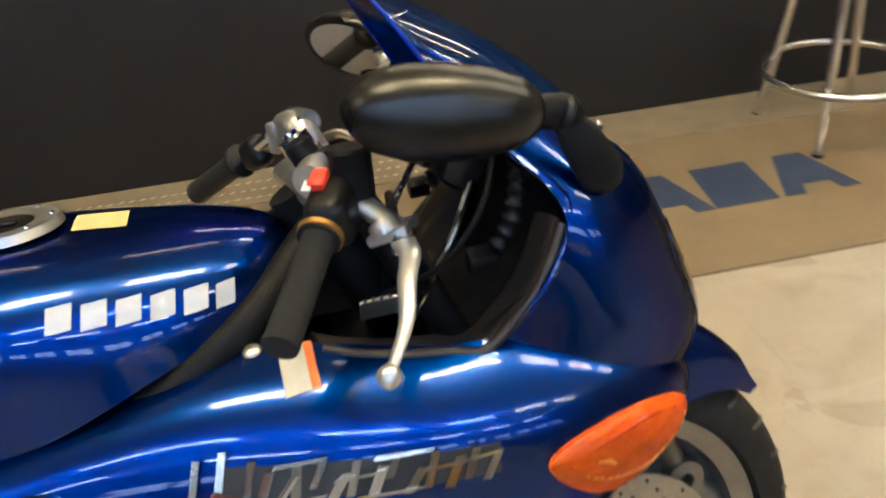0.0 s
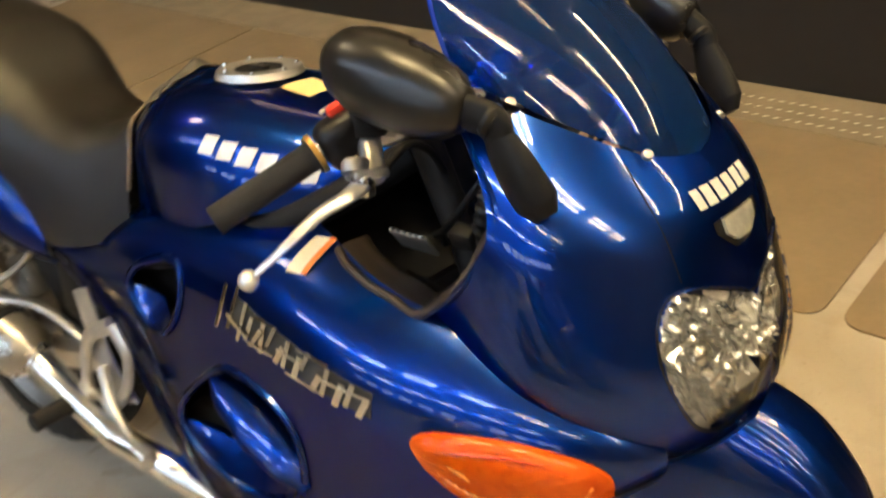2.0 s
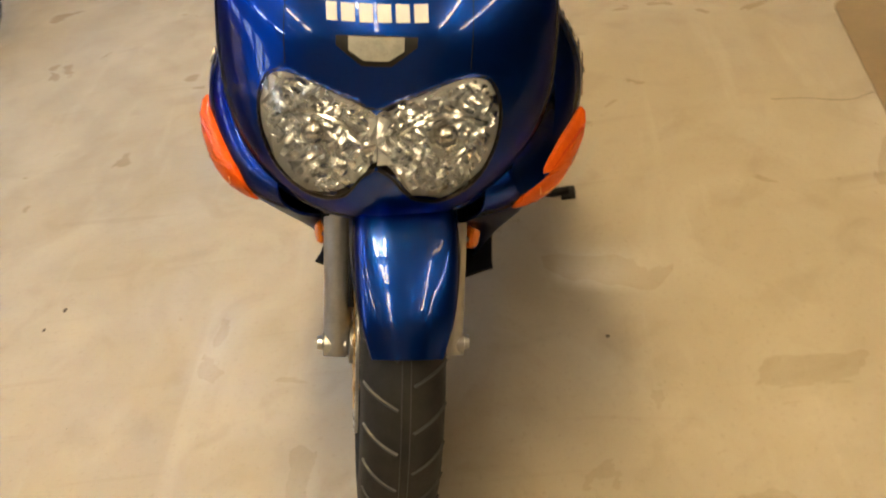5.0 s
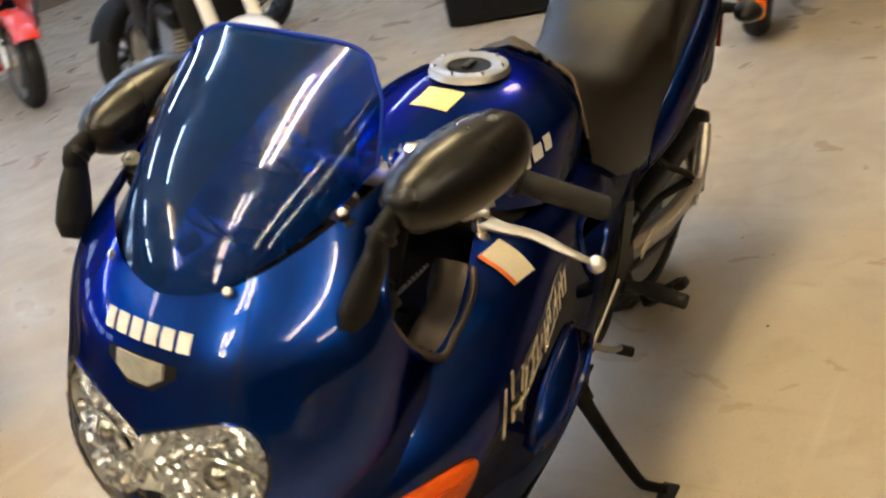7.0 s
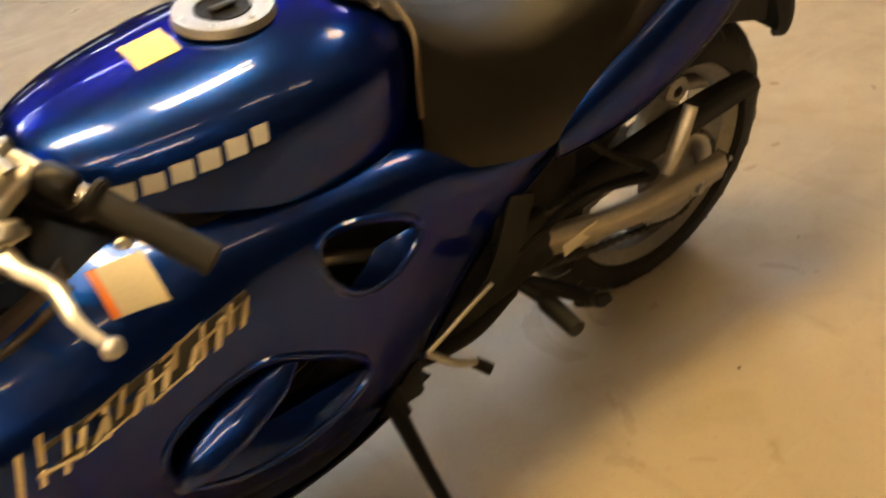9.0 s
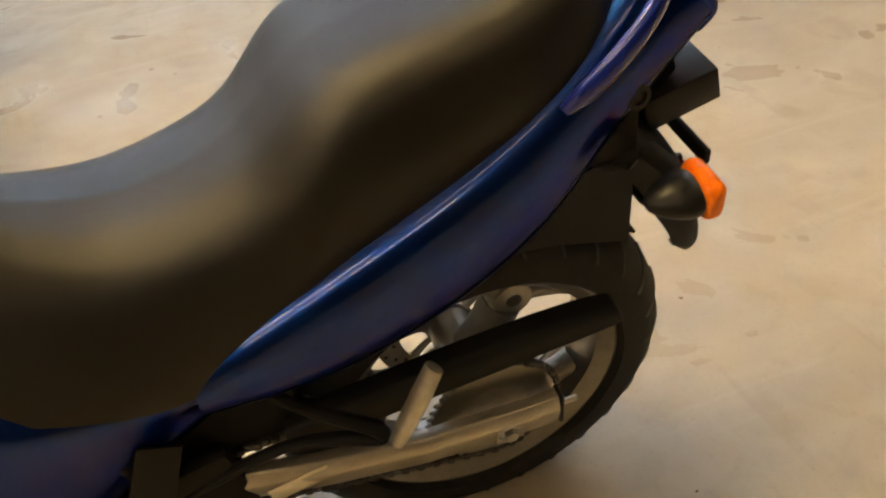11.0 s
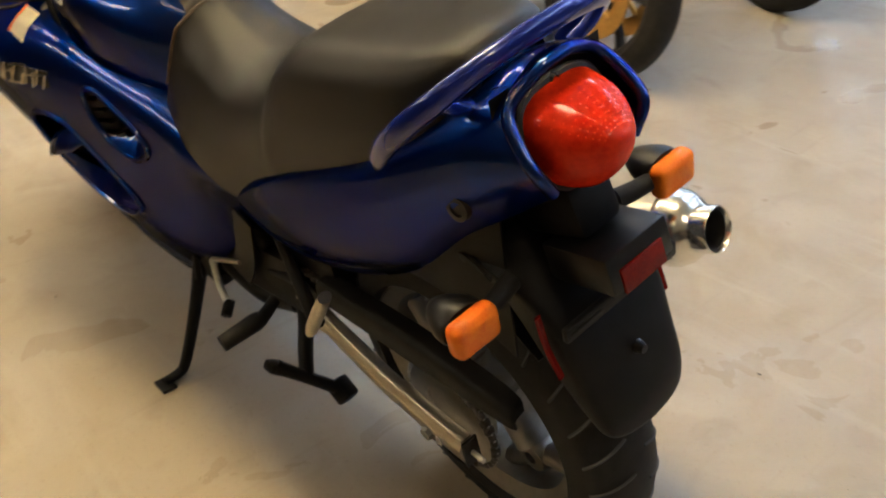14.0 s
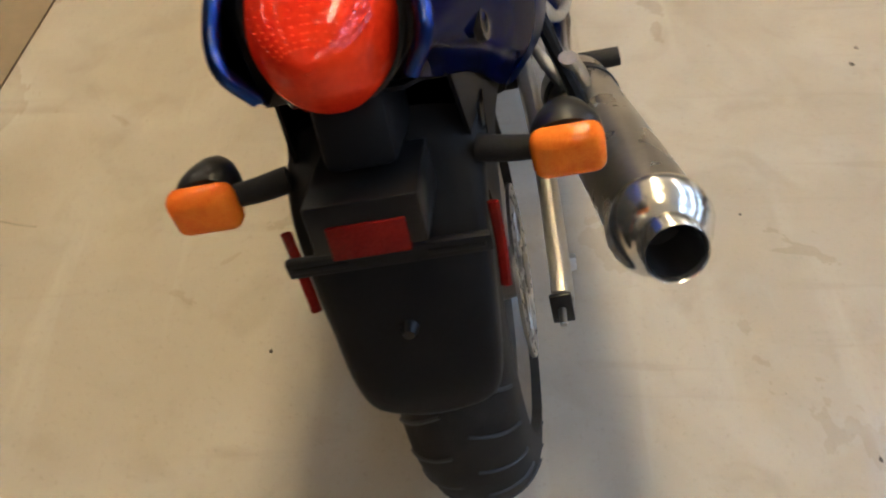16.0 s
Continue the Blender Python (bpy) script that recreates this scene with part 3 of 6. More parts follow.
# headlamp: one butterfly-shaped unit
lamp_rim = [p for p in lamp_half[::2] if p[0] > 0.004]
k0 = max(range(len(lamp_rim)), key=lambda i: np.hypot(*(lamp_rim[i] - lamp_rim[i - 1])))
lamp_rim = lamp_rim[k0:] + lamp_rim[:k0]
headlight = part("headlight", tube([nose(y, z, -0.002) for y, z in lamp_rim] + [nose(-y, z, -0.002) for y, z in lamp_rim[::-1]] + [nose(*lamp_rim[0], -0.002)], 0.0026, 160, 6, caps=False), BLACK, bike, "clear butterfly headlamp with faceted reflectors")
for s in (1, -1):
    c0 = np.array((.083, .745))
    rngf = random.Random(5 + s)

    def fan(rings, fn, step=3):
        bm = bmesh.new()
        out = lamp_half[::step]
        rows = [[bm.verts.new(fn(c0 + (p - c0) * k, k)) for p in out] for k in rings]
        for a, b in zip(rows, rows[1:]):
            for i in range(len(out)):
                j = (i + 1) % len(out)
                bm.faces.new((a[i], a[j], b[j], b[i]))
        bm.faces.new(rows[-1])
        return flip(bm) if s < 0 else bm
    def bowl(p, k):
        """Deep reflector: a bowl with radial flutes, a step and uneven facets."""
        ang = math.atan2(p[1] - c0[1], p[0] - c0[0])
        flute = .0022 * math.copysign(1, math.sin(ang * 17 + 6 * k)) * min(1, 2 * k)
        step = .006 if k < .45 else 0.0
        return (nose(p[0], p[1])[0] - .010 - .034 * (1 - k * k) - step + flute + rngf.uniform(-.016, .010), max(p[0] + rngf.uniform(-.004, .004) * (k < .95), 0), p[1] + rngf.uniform(-.004, .004) * (k < .95))
    part("reflector", fan((1, .88, .77, .66, .55, .45, .33, .22, .10), bowl, 4), BOWL, headlight, "bright bowl of the reflector", smooth=False)
    ang_ = np.arctan2(lamp_half[:, 1] - c0[1], lamp_half[:, 0] - c0[0])
    rad_ = np.hypot(lamp_half[:, 1] - c0[1], lamp_half[:, 0] - c0[0])
    order = np.argsort(ang_)
    facets = bmesh.new()
    for iy in range(13):
        for iz in range(16):
            y, z = .004 + iy * .0128 + .0064 * (iz % 2) + rngf.uniform(-.0025, .0025), .660 + iz * .0108 + rngf.uniform(-.0025, .0025)
            far = np.hypot(y - c0[0], z - c0[1])
            if far > np.interp(math.atan2(z - c0[1], y - c0[0]), ang_[order], rad_[order], period=2 * np.pi) - .006 or far < .020:
                continue
            e, yaw, roll = radians(rngf.choice((rngf.uniform(-10, 20), rngf.uniform(30, 70), rngf.uniform(35, 70), rngf.uniform(35, 70)))), rngf.uniform(-.7, .7), radians(rngf.choice((-48, -40, 35, 52)) + rngf.uniform(-14, 14))
            n = Vector((math.cos(e) * math.cos(yaw), math.cos(e) * math.sin(yaw), math.sin(e)))
            up = Vector((-math.sin(e) * math.cos(yaw), -math.sin(e) * math.sin(yaw), math.cos(e)))
            side_v = up.cross(n)
            up, side_v = up * math.cos(roll) + side_v * math.sin(roll), side_v * math.cos(roll) - up * math.sin(roll)
            c = Vector((nose(y, z)[0] - .017 - .010 * (1 - min(1, far / .07)), y, z))
            hw, hh = rngf.uniform(.0042, .0068), rngf.uniform(.0085, .0145)
            ring = [facets.verts.new(c + side_v * (a * hw * rngf.uniform(.8, 1.2)) + up * (b * hh * rngf.uniform(.8, 1.2)) - n * .0008) for a, b in ((-.55, -.9), (.6, -.8), (1, .1), (.5, .9), (-.6, .8), (-1, -.1))]
            mid = facets.verts.new(c + n * .0022)
            for p, q in zip(ring, ring[1:] + ring[:1]):
                facets.faces.new((p, q, mid))
    tagged(part("reflector_facet", flip(facets) if s < 0 else facets, REFLECTOR, headlight, "small bright moulded facets"), kind="stuff")
    cap = Vector((nose(*c0)[0] - .046, c0[0] * s, c0[1] - .004))
    part("bulb_cap", lathe([(.0001, .030), (.010, .028), (.018, .021), (.022, .011), (.023, -.006)], (1, .1 * s, .15), cap, 24), POLISHED, headlight, "round bright bulb shield")
    brow = [nose(y * s, z, -.016) for y, z in ((.024, .752), (.050, .768), (.082, .775), (.112, .772), (.138, .760))]
    part("reflector_ridge", tube(brow, .004, 30, 6, flat=.6), CHROME, headlight)
    part("lens", fan((1, .85, .7, .55, .4, .25, .1), lambda p, k: nose(max(p[0], 0), p[1], 0.003)), LENS, headlight, "clear moulded lens")

for s in (1, -1):
    part("panel_seam", tube([nose(y * s, z, .0002) for y, z in ((.108, .942), (.114, .913), (.116, .876), (.115, .835))], .0008, 40, 6), MATT, bike, "dark seam line of the nose cowl")

# small position lamp and its recess
part("lamp_recess", mesh_grid(np.array([[nose(y, z, 0.0015) for z in np.linspace(.878 - abs(y) * .05, .842 + max(0, abs(y) - .018) * .7, 6)] for y in np.linspace(-.050, .050, 20)])), BLACK, bike)
part("position_lamp", mesh_grid(np.array([[nose(y, z, 0.005) for z in np.linspace(.877, .850 + max(0, abs(y) - .015) * .6, 6)] for y in np.linspace(-.034, .034, 20)]), thick=0.004), material("frosted_lens", (0.22, 0.215, 0.19), 0.18, 0.0, coat=0.6, vary=(45, 0.5), second=(0.4, 0.39, 0.33)), bike, "small frosted position lamp")

# screen
screen_rows = []
screen_rows.append([(1.492, 0, .930), (1.480, .050, .936), (1.448, .095, .955), (1.395, .128, .980), (1.345, .148, 1.000), (1.290, .158, 1.020)])
screen_rows.append([(1.455, 0, .985), (1.447, .048, .988), (1.420, .092, .997), (1.375, .126, 1.012), (1.328, .147, 1.025), (1.280, .156, 1.038)])
screen_rows.append([(1.390, 0, 1.043), (1.384, .048, 1.045), (1.362, .092, 1.050), (1.330, .125, 1.055), (1.295, .146, 1.060), (1.265, .153, 1.066)])
screen_rows.append([(1.310, 0, 1.098), (1.306, .046, 1.098), (1.292, .088, 1.096), (1.275, .118, 1.094), (1.262, .138, 1.092), (1.252, .147, 1.090)])
screen_rows.append([(1.238, 0, 1.138), (1.236, .044, 1.137), (1.232, .082, 1.134), (1.230, .108, 1.128), (1.234, .124, 1.119), (1.242, .132, 1.108)])
screen_grid = surface(screen_rows, 40, 40)
screen_full = fair(np.concatenate([screen_grid[:, :0:-1] * (1, -1, 1), screen_grid], axis=1), 5, 2.5)
screen_grid = screen_full[:, 39:]
part("windscreen", mesh_grid(screen_full, thick=0.003), SCREEN, bike, "blue tinted see-through windscreen")
edge = [tuple(p) for p in screen_grid[::3, -1]] + [tuple(p) for p in screen_grid[-1, ::-4]][:-1] + [(1.238, 0, 1.138)]
part("screen_edge", tube(edge + [(x, -y, z) for x, y, z in edge[::-1][1:]], 0.0026, 140, 6), material("dull_blue_screen_edge", (0.008, 0.03, 0.30), 0.6, 0.0, spec=0.1), bike)
for x, y, z in ((1.361, .159, 1.001), (1.474, .086, .948)):
    for s in (1, -1):
        n = Vector((0.55, 0.5 * s, 0.7)).normalized()
        part("screen_screw", lathe([(.0001, .003), (.0035, .0028), (.0055, .0015), (.006, -.003)], n, Vector((x, y * s, z)), 16), STEEL, bike, "small steel screen screw")

# inner cockpit panel and gauges
inner_rows = []
inner_rows.append([(1.485, 0, .915), (1.45, .085, .945), (1.37, .14, .985), (1.295, .168, 1.008)])
inner_rows.append([(1.40, 0, .85), (1.40, .09, .86), (1.39, .16, .88), (1.375, .212, .89)])
inner_rows.append([(1.36, 0, .78), (1.36, .09, .78), (1.355, .16, .80), (1.345, .216, .835)])
inner_rows.append([(1.30, 0, .72), (1.30, .09, .73), (1.295, .15, .76), (1.285, .200, .785)])
part("cockpit_panel", mesh_grid(surface(inner_rows, 30, 30), mirror=True), BLACK, bike, "black inner cockpit panel")
for s in (1, -1):
    rim = [(1.292, .172, 1.010), (1.345, .198, .955), (1.384, .216, .902), (1.356, .224, .838), (1.310, .218, .786)]
    part("opening_trim", tube([(x, y * s, z) for x, y, z in rim], 0.0045, 60, 8), BLUE, bike)
    # the nose flows into the side fairing in one hollow curve
    hollow = []
    for k in range(36):
        x = 1.290 + .228 * k / 35
        y = .215
        for _ in range(6):
            z = lay(side_grid[:, :60], (0, 1), x, y)[2]
            y = lay(cowl_grid[:, 36:], (0, 2), x, z)[1]
        reach = (.060 - .030 * k / 35) * min(1, .22 + k / 11)
        c = np.array((x, y, z))
        a = np.array(lay(cowl_grid[:, 36:], (0, 2), x, z + reach)) + (0, .0006, 0)
        b = np.array(lay(side_grid[:, :60], (0, 1), x + .014, y + reach * .72)) + (0, 0, .0006)
        hollow.append([a * (1 - t) ** 2 + c * 2 * t * (1 - t) + b * t * t for t in np.linspace(0, 1, 15)])
    g = mesh_grid(fair(np.array(hollow), 3, .01) * (1, s, 1))
    part("fairing_blend", g if s > 0 else flip(g), BLUE, bike, "blue hollow curve from nose to side")
    edge_line = [(1.376, .214, .888), (1.350, .218, .836), (1.318, .220, .800)] + [(x, y, lay(side_grid[:, :30], (0, 1), x, y)[2] - .002) for x, y in ((1.278, .2185), (1.240, .213), (1.20, .206), (1.150, .190), (1.118, .172))]
    shelf = [[(x - dx, y - dy, z - dz) for x, y, z in edge_line] for dx, dy, dz in ((0, 0, 0), (.004, .014, -.003), (.006, .036, .000), (.010, .066, .010), (.020, .090, .070))]
    part("opening_seal", tube([(x, y * s, z) for x, y, z in edge_line], .006, 90, 10), LINING, bike, "brown-black rubber edge of the opening")
    g = mesh_grid(surface(shelf, 24, 40))
    part("opening_lining", g if s > 0 else flip(g), LINING, bike, "brown-black rubbery opening lining")
dash = part("instrument_panel", block((.05, .24, .10), (1.315, 0, .955), .02, rot=Matrix.Rotation(radians(28), 4, "Y")), BLACK, bike, "black instrument binnacle")
for y, r in ((0, .048), (.078, .036), (-.078, .036)):
    c, ax = Vector((1.286, y, .968)), Vector((-.88, 0, .47))
    part("gauge", lathe([(.0001, .004), (r - .004, .004), (r - .003, .009), (r, .008), (r, -.01)], ax, c, 40), INK, dash, "round black gauge with a bright rim")
    part("gauge_rim", lathe([(r - .004, .006), (r - .002, .0105), (r + .002, .010), (r + .003, .002)], ax, c, 40, closed=True), CHROME, dash)

# harness and small things seen through the cockpit openings
for s in (1, -1):
    harness = [(1.36, .155 * s, 1.000), (1.352, .166 * s, .965), (1.345, .172 * s, .925), (1.335, .168 * s, .885), (1.315, .150 * s, .845)]
    path = curve(harness, 34)
    part("wiring_harness", tube(path.tolist(), [.0085 + .004 * (k % 3 == 0) for k in range(34)], 102, 10), BLACK, bike, "taped black wiring bundle")
    part("loose_cable", tube([(1.34, .12 * s, .96), (1.31, .15 * s, .90), (1.26, .14 * s, .84), (1.20, .09 * s, .80)], .004, 30, 8), MATT, bike)
    part("loose_cable", tube([(1.33, .10 * s, .95), (1.28, .13 * s, .87), (1.25, .12 * s, .82), (1.23, .08 * s, .76)], .0045, 30, 8), CHROME, bike, "bright steel cable end")
    part("connector", block((.030, .022, .024), (1.300, .158 * s, .845), .004, rot=Matrix.Rotation(radians(25), 4, "X")), BLACK, bike, "black wiring connector")
    plate = part("fuse_plate", block((.058, .004, .036), (1.195, .122 * s, .800), .001, rot=Matrix.Rotation(radians(-38 * s), 4, "X")), ALLOY, bike, "finned pale metal plate")
    for k in range(6):
        part("rib", block((.004, .003, .036), (1.172 + k * .0094, .124 * s, .803), .001, rot=Matrix.Rotation(radians(-38 * s), 4, "X")), INK, plate)

# front indicators flush in the fairing
leaf = ring_outline([(1.314, .656), (1.350, .677), (1.42, .680), (1.482, .664), (1.508, .640), (1.498, .602), (1.445, .574), (1.385, .582), (1.338, .616)], 60)
for s in (1, -1):
    bm = bmesh.new()
    c = np.array((1.41, .632))
    rows = []
    for k, up in ((1.0, -.003), (1.0, .005), (.93, .010), (.75, .014), (.5, .016), (.25, .017)):
        rows.append([])
        for p in leaf:
            q = c + (p - c) * k
            b = on_side(*q)
            rows[-1].append(bm.verts.new((q[0] + up * .35, (b[1] + up) * s, q[1])))
    for a, b in zip(rows, rows[1:]):
        for i in range(len(leaf)):
            j = (i + 1) % len(leaf)
            bm.faces.new((a[i], a[j], b[j], b[i]))
    bm.faces.new(rows[-1])
    lens = part("front_indicator", bm, FRONT_AMBER, bike, "flush orange front indicator")

    def amber_line(pts, r, mat, name, label=""):
        out = []
        for x, z in pts:
            k = np.hypot(*(np.array((x, z)) - c)) / .1
            out.append((x + .005, (on_side(x, z)[1] + .0155 - .004 * min(1, k)) * s, z))
        return part(name, tube(out, r, 40, 8), mat, lens, label)
    amber_line([(1.335, .652), (1.350, .632), (1.385, .614), (1.435, .606), (1.480, .618), (1.494, .638)], (.001, .0022, .0026, .0026, .0022, .001), PALE_AMBER, "lens_ridge", "paler moulded ridge")
    amber_line([(1.348, .660), (1.385, .668), (1.43, .668), (1.475, .656)], (.001, .002, .002, .001), DEEP_AMBER, "lens_ridge")
    # pale oval paints the bulb and its shine onto the opaque lens
    amber_line([(1.362, .648), (1.375, .642), (1.384, .634)], (.002, .0042, .002), PALE_AMBER, "bulb_shine", "pale oval painted for the bulb and its shine")

# seat
seat_rows = []
seat_rows.append([(.566, 0, .868), (.569, .036, .863), (.574, .066, .850), (.580, .084, .836), (.594, .104, .792), (.606, .122, .748), (.618, .137, .700)])
seat_rows.append([(.530, 0, .842), (.530, .048, .834), (.532, .084, .812), (.536, .104, .788), (.543, .124, .748), (.560, .142, .706), (.590, .152, .666)])
seat_rows.append([(.430, 0, .808), (.430, .062, .800), (.430, .104, .780), (.430, .124, .754), (.434, .142, .712), (.448, .156, .670), (.475, .166, .630)])
seat_rows.append([(.340, 0, .816), (.340, .066, .810), (.338, .110, .792), (.336, .130, .764), (.338, .146, .714), (.352, .156, .668), (.375, .162, .620)])
seat_rows.append([(.268, 0, .846), (.268, .070, .840), (.266, .114, .818), (.264, .134, .788), (.262, .148, .744), (.262, .152, .702), (.262, .153, .670)])
seat_rows.append([(.225, 0, .886), (.226, .072, .880), (.228, .112, .858), (.230, .136, .826), (.230, .150, .778), (.228, .152, .738), (.226, .152, .700)])
seat_rows.append([(.175, 0, .934), (.177, .074, .929), (.181, .112, .912), (.185, .134, .884), (.188, .147, .832), (.188, .149, .786), (.188, .148, .735)])
seat_rows.append([(.120, 0, .954), (.121, .078, .950), (.123, .114, .934), (.126, .132, .908), (.129, .145, .860), (.130, .147, .815), (.130, .146, .765)])
seat_rows.append([(.000, 0, .977), (.000, .076, .973), (.000, .108, .958), (.000, .124, .936), (.000, .136, .892), (.000, .139, .852), (.000, .138, .812)])
seat_rows.append([(-.100, 0, 1.003), (-.100, .066, .998), (-.100, .092, .984), (-.100, .106, .964), (-.100, .117, .930), (-.100, .120, .898), (-.100, .120, .866)])
seat_rows.append([(-.150, 0, 1.006), (-.150, .042, 1.003), (-.151, .062, .994), (-.153, .072, .976), (-.155, .080, .950), (-.155, .083, .925), (-.155, .085, .900)])
seat_rows.append([(-.170, 0, .985), (-.170, .028, .983), (-.170, .044, .976), (-.170, .052, .962), (-.170, .058, .945), (-.170, .062, .925), (-.170, .065, .905)])
seat_grid = fair(surface(seat_rows, 132, 54), 3.5, 0)
seat = part("seat", mesh_grid(seat_grid, mirror=True), VINYL, bike, "black grained vinyl dual seat with a raised pillion")
for s in (1, -1):
    part("seat_piping", tube([(x + .001, y * s, z - .002) for x, y, z in seat_rows[0][:6]], .0042, 40, 8), PIPING, seat, "worn brown seat edge")
strap = []
for k in range(9):
    x = .668 - k * .0125
    up = (.004, .015, .007, .018, .009, .020, .010, .022, .012)[k]
    strap.append([(x + .003 * math.cos(k * 2.1 + y * 40), y, on_tank(x, y)[2] + up * (1 - (y / .085) ** 2) + .003 + .003 * math.sin(k * 2.3 + y * 60)) for y in (-.078, -.05, -.02, 0, .018, .034 + .003 * k)])
part("seat_apron", mesh_grid(surface(strap, 60, 40), thick=.004), CLOTH, bike, "ruched black elastic apron over the tank")

# tail cowl
tail_rows = []
tail_rows.append([(.378, .128, .650), (.382, .150, .638), (.384, .160, .615), (.380, .157, .588), (.372, .140, .570)])
tail_rows.append([(.290, .130, .702), (.290, .161, .686), (.290, .173, .645), (.290, .168, .598), (.290, .145, .566)])
tail_rows.append([(.180, .130, .755), (.180, .163, .740), (.180, .177, .685), (.180, .171, .618), (.180, .142, .574)])
tail_rows.append([(.050, .128, .815), (.050, .158, .798), (.050, .172, .740), (.050, .164, .666), (.050, .132, .618)])
tail_rows.append([(-.060, .118, .872), (-.060, .142, .855), (-.060, .155, .800), (-.060, .146, .726), (-.060, .117, .680)])
tail_rows.append([(-.140, .085, .930), (-.140, .112, .915), (-.140, .130, .868), (-.140, .125, .808), (-.140, .100, .768)])
tail_rows.append([(-.195, .058, .968), (-.195, .085, .952), (-.205, .108, .915), (-.210, .105, .862), (-.212, .082, .818)])
tail_rows.append([(-.222, .050, .977), (-.232, .072, .962), (-.262, .086, .930), (-.282, .084, .905), (-.276, .062, .868)])
both("tail_cowl", lambda: mesh_grid(fair(surface(tail_rows, 80, 30), 4, 1.5), thick=-.004), BLUE, bike, "blue tail side panel")
deck = []
for r in tail_rows[4:]:
    x, y, z = r[0]
    deck.append([(x, -y, z), (x, -y * .5, z + .012), (x, 0, z + .016), (x, y * .5, z + .012), (x, y, z)])
part("tail_deck", mesh_grid(surface(deck, 24, 24), thick=-.004), BLUE, bike, "blue deck behind the seat")
for s in (1, -1):
    part("panel_bolt", lathe([(.0001, .001), (.009, .001), (.010, .004), (.016, .004), (.017, -.004)], (-.15, s, 0.1), Vector((-.175, .120 * s, .838)), 24), BLACK, bike)

# tail lamp
lamp_rows = []
shield = [(0, .966), (.032, .963), (.054, .951), (.064, .925), (.062, .898), (.050, .868), (.026, .847), (0, .841)]
shield = shield + [(-y, z) for y, z in shield[-2:0:-1]]
TIP = np.array((-.330, 0, .922))
for k in (-.25, 0, .12, .28, .46, .64, .80, .92, .985):
    ring = []
    for y, z in shield:
        mouth = -.224 - (.966 - z) * .28
        f = max(k, 0)
        x = mouth + (TIP[0] - mouth) * (1 - (1 - f) ** 1.75) ** (1 / 1.75) + (.045 if k < 0 else 0)
        ring.append((x, y * (1 - f), TIP[2] + (z - TIP[2]) * (1 - f)))
    lamp_rows.append(ring + [ring[0]])
lamp_grid = surface(lamp_rows, 40, 64)
tail_light = part("tail_light", mesh_grid(lamp_grid), RED, bike, "large glossy red tail lamp")
dots = bmesh.new()
for i in range(8, 26, 2):
    for j in list(range(0, 12, 2)) + list(range(52, 64, 2)):
        p = Vector(lamp_grid[i, j])
        n = (Vector(lamp_grid[i + 1, j]) - p).cross(Vector(lamp_grid[i, j + 1]) - p).normalized()
        n = n if n.x < 0 or n.z > 0 else -n
        lathe([(.0001, .0007), (.0011, .0004), (.0015, -.0006)], n, p, 6, dots)
tagged(part("lens_dot", dots, material("pale_red_facet", (0.85, .05, .002), .15, 0, coat=.6), tail_light, "grid of small bright lens facets"), kind="stuff")
# black tube paints in the shade of the gap round the tail lamp
part("lamp_gap", tube(lamp_grid[5, :].tolist() + [lamp_grid[6, 0].tolist()], .006, 80, 8, caps=False), INK, tail_light, "black tube for the shaded gap round the lamp")
hood = [(-.278, .066, .872), (-.280, .084, .905), (-.262, .086, .930), (-.233, .072, .964), (-.238, .03, .992), (-.240, 0, .997)]
part("lamp_surround", tube(hood + [(x, -y, z) for x, y, z in hood[::-1][1:]], .008, 60, 10), BLUE, bike)
part("lamp_backing", mesh_grid(surface([[(-.22, y, z) for z in (.82, .9, .98)] for y in (-.085, 0, .085)], 8, 8)), BLACK, bike)

# grab rail
rail = [(-.070, .148, .872), (-.092, .157, .898), (-.125, .160, .933), (-.160, .152, .966), (-.192, .125, .996), (-.208, .07, 1.014), (-.212, 0, 1.020)]
part("grab_rail", tube(rail + [(x, -y, z) for x, y, z in rail[::-1][1:]], (.006,) + (.0098,) * 11 + (.006,), 110, 16, flat=1.45), RAIL_BLUE, bike, "solid blue painted grab rail")
for s in (1, -1):
    part("rail_stay", tube([(-.188, .126 * s, .988), (-.188, .105 * s, .970), (-.180, .080 * s, .955)], .009, 12, 10), RAIL_BLUE, bike)


tank_side = tank_grid[:, 14:]
tank_top = tank_grid[:, :16]


def decal(name, quad, place, mat, parent, label="", n=6):
    """A thin mark that lies on a curved body: quad gives its corners in the surface's two coordinates."""
    q = [np.array(c) for c in quad]
    g = np.array([[place(*((q[0] * (1 - u) + q[1] * u) * (1 - v) + (q[3] * (1 - u) + q[2] * u) * v)) for v in np.linspace(0, 1, n)] for u in np.linspace(0, 1, n)])
    return part(name, mesh_grid(g), mat, parent, label)


# tank marks: a row of plain white bars on each side, filler cap, warning label
# each group: plain bars as (from, to, low, high, slant) in shares of the group's width and height
BARS = [[(.08, .84, .04, .92, 0)]] * 6
BAR_W = (1.0, 1.0, 1.0, 1.0, 1.0, .8)


